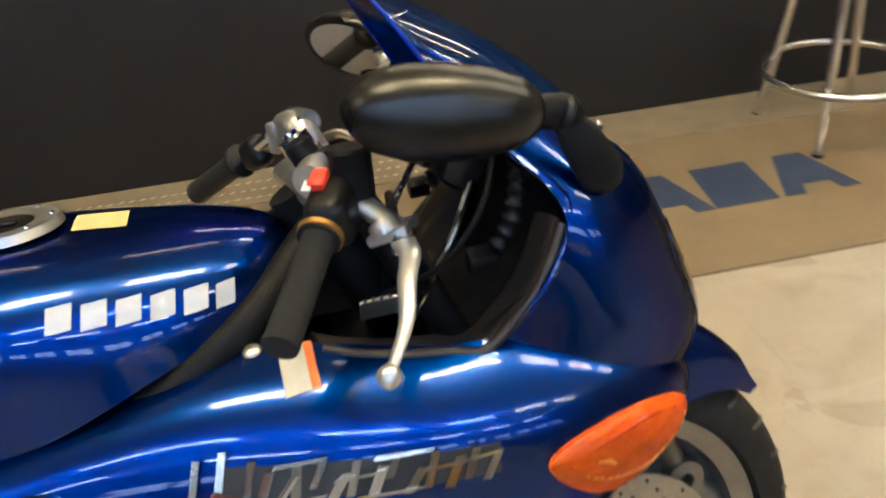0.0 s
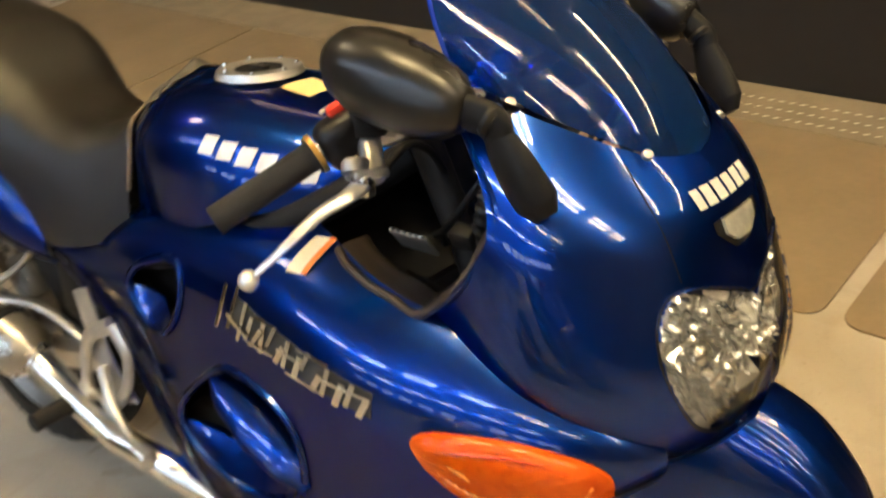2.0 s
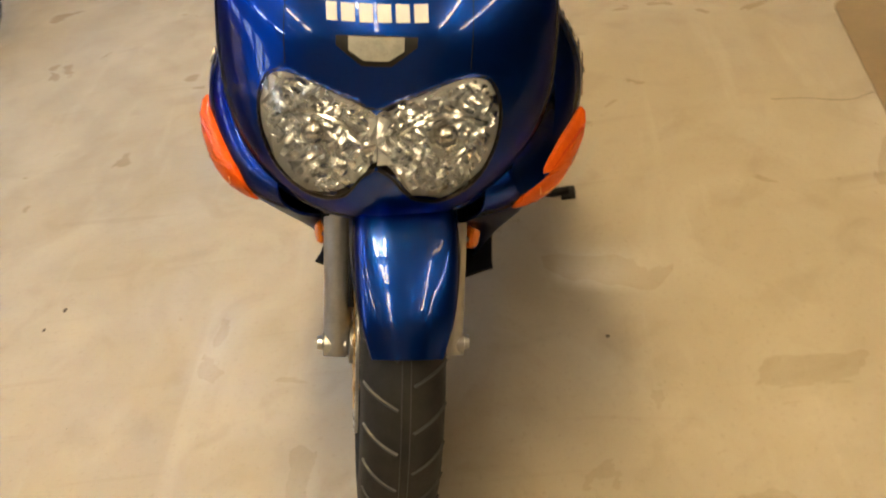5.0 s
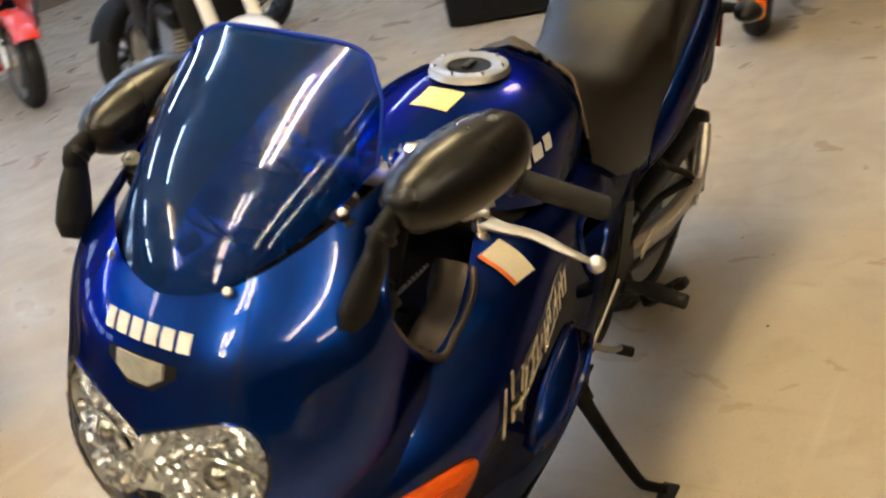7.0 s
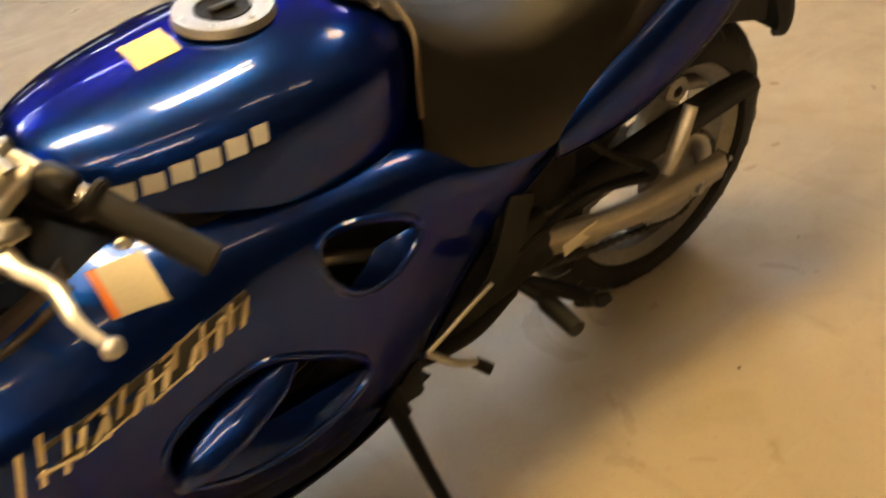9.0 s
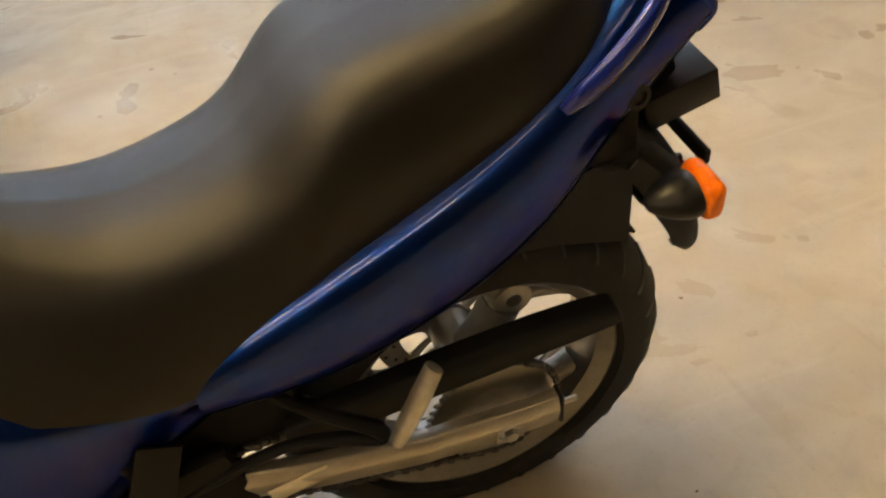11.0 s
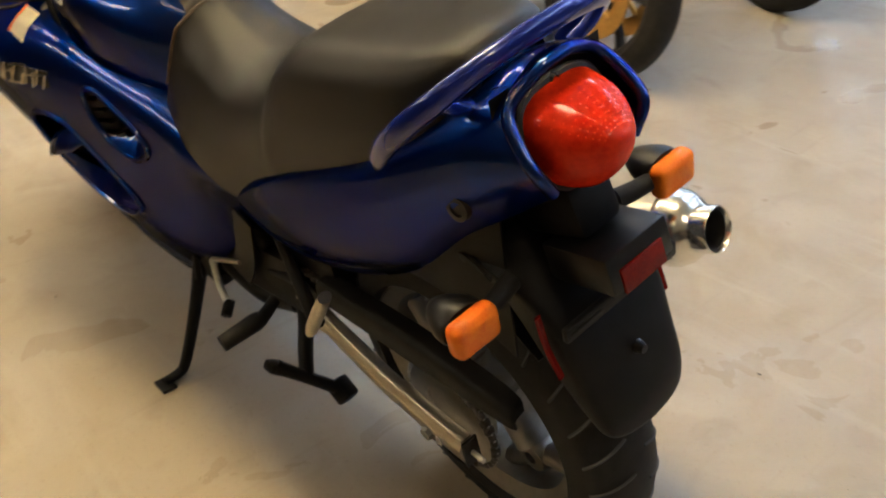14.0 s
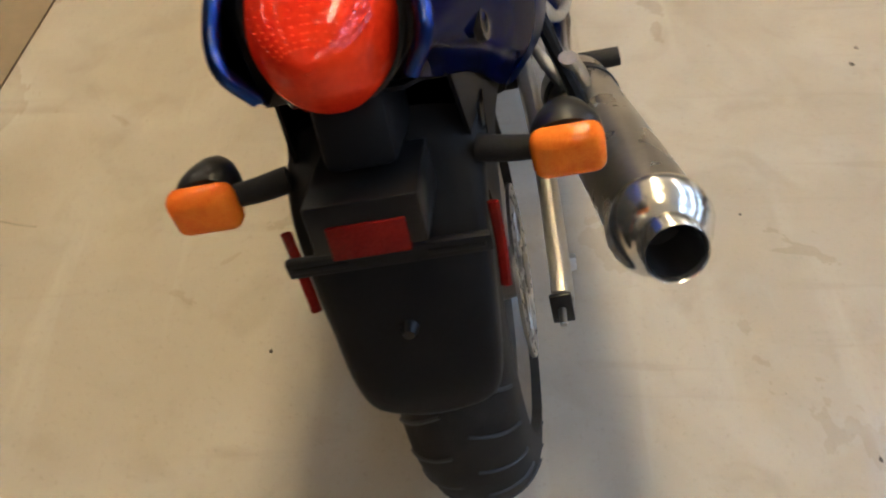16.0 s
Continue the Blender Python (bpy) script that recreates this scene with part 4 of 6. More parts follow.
def marks(spot, u0, width, low, height, lean, parent, label):
    """Groups of plain bars along a line: spot(u, v) gives the place on the body."""
    at = u0
    for bars, w in zip(BARS, BAR_W):
        wide = width * w / sum(BAR_W)
        for a, b, lo, hi, sl in bars:
            q = [(at + (a - sl) * wide + lean * lo, low(at) + height * lo), (at + (b - sl) * wide + lean * lo, low(at) + height * lo), (at + (b + sl) * wide + lean * hi, low(at) + height * hi), (at + (a + sl) * wide + lean * hi, low(at) + height * hi)]
            decal("mark_bar", q, spot, WHITE_MARK, parent, label, 4)
        at += wide


for s in (1, -1):
    def spot(x, z, s=s):
        p = lay(tank_side, (0, 2), x, z, .0018)
        return (p[0], p[1] * s, p[2])
    if s < 0:
        marks(spot, .852, .190, lambda u: .860 - (u - .862) * .124, .026, .005, tank, "white bar of the tank emblem")
    else:
        marks(lambda u, v: spot(1.90 - u, v), .860, .190, lambda u: .852 - (1.04 - u) * .124, .024, .005, tank, "white bar of the tank emblem")
decal("warning_label", [(.880, -.030), (.938, -.030), (.938, .034), (.880, .034)], lambda x, y: lay(tank_top, (0, 1), x, abs(y), .0016)[:1] + [y] + [lay(tank_top, (0, 1), x, abs(y), .0016)[2]], YELLOW_STICKER, tank, "faded yellow warning label", 10)
ZC = .934
cap = part("filler_cap", lathe([(.034, -.004), (.036, .005), (.047, .008), (.062, .006), (.066, -.004)], (-.03, 0, 1), Vector((.806, 0, ZC)), 64), ALLOY, tank, "pale alloy filler ring")
part("lock", lathe([(.0001, .003), (.030, .003), (.034, .0055), (.036, -.003)], (-.03, 0, 1), Vector((.806, 0, ZC)), 48), MATT, cap, "dark keyed lock plate")
part("lock_flap", block((.034, .012, .006), (.806, 0, ZC + .006), .003), BLACK, cap)
for k in range(7):
    a = 2 * math.pi * k / 7
    part("cap_bolt", lathe([(.0001, .0105), (.003, .010), (.0035, .006)], (0, 0, 1), Vector((.806 + .054 * math.cos(a), .054 * math.sin(a), ZC)), 10), CHROME, cap)

# nose emblem and side scripts as plain shapes
marks(lambda u, v: nose(-u, v, .0022), -.064, .128, lambda u: .890, .020, .002, bike, "white bar of the nose emblem")
for s in (1, -1):
    ang = -.105
    def script(u, v, s=s):
        x, z = .945 + u * .325, .702 - u * .016 + v
        p = lay(side_grid, (0, 2), x, z, .004)
        return (p[0], p[1] * s, p[2])
    lead = 0.0 if s < 0 else 1.0

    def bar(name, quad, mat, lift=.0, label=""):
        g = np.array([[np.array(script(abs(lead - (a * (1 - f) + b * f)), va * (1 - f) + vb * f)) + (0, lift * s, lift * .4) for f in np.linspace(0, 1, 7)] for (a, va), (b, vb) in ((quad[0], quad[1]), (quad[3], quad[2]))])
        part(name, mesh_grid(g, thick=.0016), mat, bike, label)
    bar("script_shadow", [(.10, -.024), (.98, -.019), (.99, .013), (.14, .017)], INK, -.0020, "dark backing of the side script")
    lab = "satin chrome stroke of the side script"
    # three taller leading bars
    for u, lo, hi in ((.005, -.036, .026), (.085, -.030, .032), (.165, -.034, .022)):
        bar("script_stroke", [(u + .010, lo), (u + .034, lo), (u + .092, hi), (u + .068, hi)], SCRIPT, .0035, lab)
    # run of slanted strokes of uneven height, in leaning pairs
    for k, (u, w, lo, hi, sl) in enumerate(((.225, .030, -.026, .010, .05), (.290, .026, -.020, .004, .06), (.330, .030, -.028, .016, .03), (.395, .024, -.010, .020, .05), (.440, .034, -.024, .004, .06), (.500, .026, -.022, .016, .04),
                                            (.560, .034, -.026, .008, .05), (.625, .024, -.006, .020, .04), (.668, .034, -.026, .002, .06), (.735, .026, -.022, .016, .04), (.795, .034, -.026, .008, .05), (.860, .026, -.018, .014, .04), (.915, .030, -.024, .006, .05))):
        bar("script_stroke", [(u, lo), (u + w, lo), (u + w + sl, hi), (u + sl, hi)], SCRIPT, .001 + .001 * (k % 2), lab)
    for u0, u1, v0, v1 in ((.30, .46, .012, .018), (.47, .62, -.006, .000), (.60, .78, .013, .017), (.74, .98, -.004, .004), (.26, .44, -.028, -.020), (.52, .74, -.028, -.022)):
        bar("script_stroke", [(u0, v0), (u1, v1), (u1 + .01, v1 + .0035), (u0 + .01, v0 + .0045)], SCRIPT, .0018, lab)
    bar("script_stroke", [(.10, -.012), (.26, -.022), (.27, -.018), (.11, -.006)], SCRIPT, .0040, lab)
    tx, tz = (1.065, .765) if s > 0 else (1.088, .775)
    hw, hh = (.032, .028) if s > 0 else (.018, .028)
    shelf_grid = side_grid[:, :30]
    def flat_spot(x, y, s=s):
        p = lay(shelf_grid, (0, 1), x, y, .0022)
        return (p[0], p[1] * s, p[2])
    yc = .196 if s > 0 else .190
    decal("label", [(tx - hw, yc - hh), (tx + hw, yc - hh), (tx + hw, yc + hh), (tx - hw, yc + hh)], flat_spot, STICKER, bike, "cream paper caution label", 8)
    decal("label_band", [(tx + hw - .009, yc - hh), (tx + hw + .0005, yc - hh), (tx + hw + .0005, yc + hh), (tx + hw - .009, yc + hh)], lambda x, y: tuple(np.array(flat_spot(x, y)) + (0, 0, .0012)), ORANGE_BAND, bike, "orange band", 8)
    part("fairing_screw", lathe([(.0001, .003), (.008, .003), (.010, .0015), (.012, -.003)], (0, .55 * s, .85), Vector((1.045, .150 * s, .793)), 16), STEEL, bike)

# ---- steering: forks, front wheel, bars turn together ----
HEAD = Matrix.Translation((1.13, 0, .93))
STEER = HEAD @ Matrix.Rotation(radians(7.8), 4, Vector((-math.sin(radians(25.5)), 0, math.cos(radians(25.5))))) @ HEAD.inverted()


def steer(name, bm, mat, label="", parent=None, smooth=True):
    if parent is None:
        return part(name, bm, mat, bike, label, smooth, STEER)
    return part(name, bm, mat, parent, label, smooth)


AX = Vector((1.47, 0, .30))


def tyre(radius, width, rim_r):
    prof = []
    for a in np.linspace(-1, 1, 25):
        t = a * math.pi / 2
        prof.append((radius - (1 - math.cos(t * .92)) * width * .48 - max(0, abs(a) - .8) * .10, math.sin(t * .95) * width / 2))
    prof = [(rim_r - .004, -width * .36)] + prof + [(rim_r - .004, width * .36)]
    return prof


def wheel(name, centre, radius, width, rim_r, place, mat_rim, first, spoke_pairs=3):
    rim = part(name, lathe([(rim_r, -width * .38), (rim_r + .006, -width * .40), (rim_r - .006, -width * .41), (rim_r - .016, -width * .36), (rim_r - .030, -width * .30), (rim_r - .034, 0),
                            (rim_r - .030, width * .30), (rim_r - .016, width * .36), (rim_r - .006, width * .41), (rim_r + .006, width * .40), (rim_r, width * .38), (rim_r - .024, width * .28), (rim_r - .026, -width * .28)],
                           (0, 1, 0), centre, 96, closed=True), mat_rim, bike, "grey cast alloy three-spoke wheel", True, place)
    part("tyre", lathe(tyre(radius, width, rim_r), (0, 1, 0), centre, 96, closed=True), RUBBER, rim, "worn black road tyre")
    for k in range(spoke_pairs):
        a = 2 * math.pi * k / spoke_pairs + first

        def at(ang, r):
            return centre + Vector((math.cos(a + ang) * r, 0, math.sin(a + ang) * r))
        part("spoke", tube([at(0, .030), at(0, .075), at(0, .128)], (.036, .029, .031), 10, 16, flat=1.15, up=(0, 1, 0)), mat_rim, rim)
        part("spoke_eye", lathe([(.0125, -.026), (.030, -.024), (.035, -.015), (.035, .015), (.030, .024), (.0125, .026)], (0, 1, 0), at(0, .150), 28, closed=True), mat_rim, rim, "rounded spoke fork with a round hole")
        for d in (-1, 1):
            part("spoke_arm", tube([at(.07 * d, .152), at(.24 * d, .166), at(.42 * d, rim_r - .040), at(.52 * d, rim_r - .024)], (.022, .019, .020, .024), 14, 14, flat=1.1, up=(0, 1, 0)), mat_rim, rim)
    part("hub", lathe([(.018, -width * .62), (.034, -width * .6), (.04, -width * .3), (.042, width * .3), (.034, width * .6), (.018, width * .62)], (0, 1, 0), centre, 32), mat_rim, rim)
    grooves = bmesh.new()
    if name == "front_wheel":
        for o in (-.006, .006):
            lathe([(radius - .0005 - abs(o) * .1, o - .0014), (radius + .0006 - abs(o) * .1, o), (radius - .0005 - abs(o) * .1, o + .0014)], (0, 1, 0), centre, 96, grooves)
    for k in range(28):
        a = 2 * math.pi * k / 28
        for s in (1, -1):
            pts = []
            for q in np.linspace(.12, .80, 6):
                t = q * math.pi / 2
                r = radius - (1 - math.cos(t * .92)) * width * .48 + .0004
                ang = a + q * .16 + (s > 0) * .11
                pts.append(centre + Vector((math.cos(ang) * r, s * math.sin(t * .95) * width / 2, math.sin(ang) * r)))
            tube(pts, .0028, 8, 5, grooves)
    tagged(part("tread_groove", grooves, INK, rim), kind="stuff")
    return rim


def disc(rim, centre, y, r_out, r_in, carrier):
    d = part("brake_disc", lathe([(r_in, y - .0025), (r_out, y - .0025), (r_out, y + .0025), (r_in, y + .0025)], (0, 1, 0), centre, 64, closed=True), STEEL, rim, "drilled steel brake disc")
    for k in range(8):
        a = 2 * math.pi * k / 8
        p = [centre + Vector((math.cos(a + q) * r, y, math.sin(a + q) * r)) for q, r in ((0, .035), (.1, r_in * .6), (.06, r_in + .008))]
        part("carrier_arm", tube(p, (.012, .007, .010), 8, 8, flat=.5, up=(0, 1, 0)), carrier, rim)
    part("disc_carrier", lathe([(.03, y - .004), (.042, y - .004), (.042, y + .004), (.03, y + .004)], (0, 1, 0), centre, 32, closed=True), carrier, rim, "bronze anodised disc carrier")
    holes = bmesh.new()
    for k in range(40):
        a = 2 * math.pi * k / 40
        r = r_in + (r_out - r_in) * (.3, .55, .8)[k % 3]
        lathe([(.0001, -.0032), (.0035, -.0032), (.0035, .0032), (.0001, .0032)], (0, 1, 0), centre + Vector((math.cos(a) * r, y, math.sin(a) * r)), 6, holes)
    tagged(part("disc_hole", holes, INK, rim), kind="stuff")


front = wheel("front_wheel", AX, .300, .120, .226, STEER, RIM, .55)
for y in (.062, -.062):
    disc(front, AX, y, .145, .098, GOLD)
for s in (1, -1):
    leg = steer("fork_leg", tube([(1.478, .091 * s, .285), (1.44, .091 * s, .36), (1.395, .091 * s, .455), (1.345, .091 * s, .56)], (.022, .023, .023, .022), 24, 20), ALLOY, "dull silver fork slider")
    steer("fork_tube", tube([(1.345, .091 * s, .56), (1.16, .091 * s, .945)], .020, 2, 20), MATT, "dark fork tube")
    steer("axle_nut", lathe([(.0001, .026), (.011, .026), (.012, .018), (.022, .016), (.024, -.02)], (0, s, 0), Vector((1.468, .098 * s, .298)), 20), STEEL)
    steer("brake_caliper", block((.060, .045, .115), (1.385, .078 * s, .345), .014, rot=Matrix.Rotation(radians(28), 4, "Y")), BLACK, "black brake caliper")
    steer("fork_guard", block((.012, .010, .20), (1.418, .070 * s, .46), .004, rot=Matrix.Rotation(radians(-28), 4, "Y")), BLACK)
    part("side_reflector", lathe([(.0001, .007), (.018, .006), (.022, .002), (.022, -.006)], (.35, s, .1), Vector((1.330, .128 * s, .417)), 28), AMBER, bike, "round orange side reflector")
    part("reflector_bracket", tube([(1.335, .122 * s, .420), (1.375, .105 * s, .432), (1.405, .098 * s, .440)], .006, 10, 8), BLACK, bike)
    steer("brake_hose", tube([(1.36, .10 * s, .42), (1.33, .125 * s, .50), (1.30, .125 * s, .62), (1.25, .08 * s, .75)], .006, 24, 8), MATT)

# front mudguard
guard_rows = []
for k, deg in enumerate((40.5, 51, 65, 82, 100, 118, 132)):
    a = radians(deg)
    r = (.330, .345, .358, .357, .350, .342, .337)[k]
    wy = (.046, .062, .072, .074, .074, .072, .066)[k]
    dep = (.028, .058, .105, .145, .158, .125, .06)[k]
    c, s0 = math.cos(a), math.sin(a)
    guard_rows.append([(AX.x + c * (r - dep), wy, AX.z + s0 * (r - dep)), (AX.x + c * (r - dep * .45), wy * 1.02, AX.z + s0 * (r - dep * .45)), (AX.x + c * (r - .012), wy * .86, AX.z + s0 * (r - .012)),
                       (AX.x + c * (r - .002), wy * .45, AX.z + s0 * (r - .002)), (AX.x + c * r, 0, AX.z + s0 * r)])
steer("front_mudguard", mesh_grid(surface(guard_rows, 50, 30), mirror=True, thick=.0015), BLUE, "glossy blue front mudguard")

def fixed(name, bm, mat, label=""):
    return part(name, bm, mat, bike, label)


# yokes, bars, grips, levers
steer("top_yoke", block((.07, .25, .03), (1.155, 0, .925), .012, rot=Matrix.Rotation(radians(-25), 4, "Y")), ALLOY, "silver top yoke")
fixed("ignition_lock", lathe([(.0001, .03), (.014, .03), (.017, .025), (.018, -.01)], (-.42, 0, .9), Vector((1.15, 0, .945)), 24), MATT)
for s in (1, -1):
    steer("fork_cap", lathe([(.0001, .018), (.010, .018), (.011, .012), (.021, .010), (.022, -.012)], (-.43, 0, .9), Vector((1.155, .091 * s, .955)), 24), CHROME, "polished fork cap")
    fixed("bar_riser", tube([(1.165, .10 * s, .93), (1.150, .125 * s, .962), (1.135, .150 * s, .962)], (.021, .021, .018), 14, 16), ALLOY, "silver bar riser")
    bar_b = Vector((1.003, .309, .857)) if s > 0 else Vector((1.075, -.311, .864))
    bar_a = Vector((1.118, .150, .950)) if s > 0 else Vector((1.172, -.140, .962))
    along = (bar_b - bar_a).normalized()
    fixed("handlebar", tube([bar_a, bar_a + along * .10], .011, 2, 16), CHROME)
    g0 = bar_a + along * .088
    g = fixed("grip", tube([g0, g0 + along * .006, g0 + along * .012, g0 + along * .125, bar_b - along * .004, bar_b], (.021, .022, .0165, .0170, .0175, .012), 40, 20), GRIP, "black ribbed rubber grip")
    fixed("grip_flange", lathe([(.0165, -.004), (.0235, -.003), (.0235, .003), (.0165, .004)], along, g0, 28), GOLD if s < 0 else BLACK)
    body = bar_a + along * .052
    rot = along.to_track_quat("X", "Z").to_matrix().to_4x4()
    sw = fixed("switch_box", block((.062, .046, .058) if s < 0 else (.050, .036, .044), body + Vector((.004, 0, -.002)), .016, rot=rot, seg=4), BLACK, "black switch housing")
    if s < 0:
        part("kill_switch", block((.026, .018, .012), body + Vector((-.006, 0, .031)), .004, rot=rot), RED_SWITCH, sw, "red stop switch")
        fixed("mark_plate", block((.016, .010, .002), body + Vector((-.018, -.006, .029)), .0006, rot=rot), WHITE_MARK)
    # lever and its perch
    piv = Vector((1.170, .216, .905)) if s > 0 else Vector((1.210, -.216, .905))
    fixed("lever_perch", tube([bar_a + along * .022, piv + Vector((-.014, -.03 * s, .018)), piv + Vector((.006, -.01 * s, .004))], (.014, .013, .013), 14, 12, flat=.8), ALLOY, "pale alloy lever perch")
    fixed("perch_plate", block((.046, .040, .012), piv + Vector((-.006, -.012 * s, .006)), .004, rot=Matrix.Rotation(radians(30 * s), 4, "Z") @ Matrix.Rotation(radians(-16), 4, "Y")), ALLOY, "flat cast alloy perch plate")
    fixed("perch_cap", lathe([(.0001, .009), (.013, .009), (.0155, .006), (.016, -.006)], (-.35, -.35 * s, .85), piv + Vector((-.014, -.004 * s, .014)), 24), ALLOY, "round pale alloy cap")
    fixed("pivot_bolt", lathe([(.0001, .012), (.011, .012), (.013, .009), (.013, -.012)], (0, 0, 1), piv, 20), CHROME)
    tip = Vector((1.128, .353, .853)) if s > 0 else Vector((1.161, -.345, .828))
    mid = Vector((1.145, .278, .884)) if s > 0 else Vector((1.200, -.276, .886))
    lv = [piv, piv * .55 + mid * .45 + Vector((.006, 0, .002)), mid, mid * .5 + tip * .5 + Vector((.007, .004 * s, .004)), tip]
    fixed("lever", tube(lv, (.013, .011, .0095, .0075, .0055), 40, 12, flat=.62), material("cast_lever_alloy", (.78, .77, .74), .3, .85, vary=(60, .2)) if s > 0 else bpy.data.materials["cast_lever_alloy"], "bare alloy hand lever with a ball end")
    fixed("lever_ball", lathe([(.0001, .0115), (.006, .010), (.0105, .005), (.0115, 0), (.0105, -.005), (.006, -.010), (.0001, -.0115)], (0, 0, 1), tip, 20), bpy.data.materials["cast_lever_alloy"])
    fixed("cable", tube([piv + Vector((0, -.02 * s, 0)), Vector((1.215, .14 * s, .93)), Vector((1.22, .09 * s, .88)), Vector((1.20, .07 * s, .78))], .005, 30, 8), MATT)
for y, x, z in ((.128, 1.150, .985), (-.06, 1.160, .960), (.05, 1.158, .962)):
    fixed("yoke_bolt", lathe([(.0001, .016), (.009, .016), (.011, .012), (.016, .010), (.017, -.010)], (-.43, 0, .9), Vector((x, y, z - .02)), 20), POLISHED, "bright yoke bolt")
fixed("clutch_cylinder", tube([(1.165, .112, .968), (1.150, .150, .966), (1.135, .185, .950)], (.017, .019, .016), 16, 18), POLISHED, "polished clutch perch body")
fixed("clutch_clamp", block((.034, .018, .042), (1.128, .150, .950), .005, rot=Matrix.Rotation(radians(35), 4, "Z")), ALLOY, "pale alloy bar clamp")
fixed("brake_clamp", block((.034, .018, .042), (1.182, -.142, .958), .005, rot=Matrix.Rotation(radians(-35), 4, "Z")), ALLOY, "pale alloy bar clamp")
fixed("cable_adjuster", tube([(1.175, .185, .925), (1.205, .150, .940), (1.225, .120, .930)], (.010, .007, .005), 20, 12), POLISHED, "bright cable adjuster")
fixed("reservoir", lathe([(.0001, .030), (.022, .030), (.024, .026), (.022, .022), (.020, -.022), (.0001, -.024)], (0, 0, 1), Vector((1.178, -.168, .965)), 28), MATT, "dark brake fluid reservoir")

# mirrors
for s in (1, -1):
    c0, c1 = (Vector((1.370, .224, 1.018)), Vector((1.186, .286, 1.048))) if s > 0 else (Vector((1.362, -.230, 1.008)), Vector((1.168, -.208, 1.036)))
    ax = (c1 - c0).normalized()
    side = Vector((-ax.y, ax.x, 0)).normalized() * (-1 if s < 0 else 1)
    upv = ax.cross(side) if ax.cross(side).z > 0 else -ax.cross(side)
    bm = bmesh.new()
    prof = ((0, .010), (.03, .023), (.12, .036), (.28, .0455), (.48, .050), (.68, .049), (.84, .041), (.94, .027), (.985, .013), (1.0, .004))
    inward = Vector((0, -s, 0)) - ax * Vector((0, -s, 0)).dot(ax)
    inward.normalize()
    cut_n = (ax * .42 + inward * .88 - Vector((0, 0, .42))).normalized()
    cut_p = c0 + (c1 - c0) * .60 + inward * .016
    rings, face_pts = [], []
    for t, r in prof:
        p = c0 + (c1 - c0) * t
        ring = []
        for k in range(32):
            a = 2 * math.pi * k / 32
            q = p + inward * (math.cos(a) * r * .92) + upv * (math.sin(a) * r * .95)
            over = (q - cut_p).dot(cut_n)
            if over > 0:
                q = q - cut_n * over
                face_pts.append(q)
            ring.append(bm.verts.new(q))
        rings.append(ring)
    for a, b in zip(rings, rings[1:]):
        for k in range(32):
            bm.faces.new((a[k], a[(k + 1) % 32], b[(k + 1) % 32], b[k]))
    bm.faces.new(rings[0])
    bm.faces.new(rings[-1])
    shell = part("mirror", bm, SATIN, bike, "satin black wing mirror shell")
    gu = (ax - cut_n * ax.dot(cut_n)).normalized()
    gv = cut_n.cross(gu)
    us, vs = [(q - cut_p).dot(gu) for q in face_pts], [(q - cut_p).dot(gv) for q in face_pts]
    gc = cut_p + gu * (max(us) + min(us)) / 2 + gv * (max(vs) + min(vs)) / 2 + cut_n * .0022
    hu, hv = (max(us) - min(us)) / 2 * .86, (max(vs) - min(vs)) / 2 * .84
    rows = [[gc + (gu * math.cos(t) * hu + gv * math.sin(t) * hv) * f for t in np.linspace(0, 2 * math.pi, 33)] for f in (.02, .5, 1.0)]
    part("mirror_glass", mesh_grid(np.array([[tuple(q) for q in r] for r in rows])), MIRROR, shell, "bright mirror glass")
    stem = [c0 + ax * .012, Vector((1.384, .223 * s, 1.002)), Vector((1.391, .221 * s, .988)), Vector((1.399, .219 * s, .973)), Vector((1.408, .216 * s, .957)), Vector((1.417, .213 * s, .941)), Vector((1.426, .210 * s, .927)), Vector((1.435, .207 * s, .914))]
    part("mirror_stem", tube(stem, (.017, .0185, .0165, .021, .0235, .025, .0245, .014)[:8], 60, 16, flat=0.58, up=(0, 1, 0)), MATT, bike, "black rubber-booted mirror stem")
    part("mirror_collar", lathe([(.015, -.005), (.0175, 0), (.015, .005)], Vector(stem[2]) - Vector(stem[0]), stem[1], 24, closed=False), BLACK, bike)

# ---- engine, frame and running gear ----
part("crankcase", block((.36, .30, .26), (.83, 0, .36), .04, seg=3), ENGINE, bike, "black engine crankcase")
part("cylinder_block", block((.22, .34, .22), (.95, 0, .55), .02, rot=Matrix.Rotation(radians(20), 4, "Y")), ENGINE, bike)
part("cylinder_head", block((.24, .36, .12), (1.0, 0, .68), .03, rot=Matrix.Rotation(radians(20), 4, "Y")), ENGINE, bike)
fins = bmesh.new()
for k in range(8):
    block((.25, .37, .005), (.93 + k * .008, 0, .47 + k * .024), .001, fins, Matrix.Rotation(radians(20), 4, "Y"))
tagged(part("cooling_fin", fins, ENGINE, bike), kind="stuff")
part("airbox", block((.34, .16, .16), (.82, 0, .72), .03), MATT, bike)
part("under_seat_box", block((.42, .20, .14), (.36, 0, .64), .03), MATT, bike)
part("battery_case", block((.30, .20, .20), (.42, 0, .51), .02), MATT, bike, "black plastic inner case")
part("battery_tray", block((.30, .17, .10), (.10, 0, .74), .02), MATT, bike)
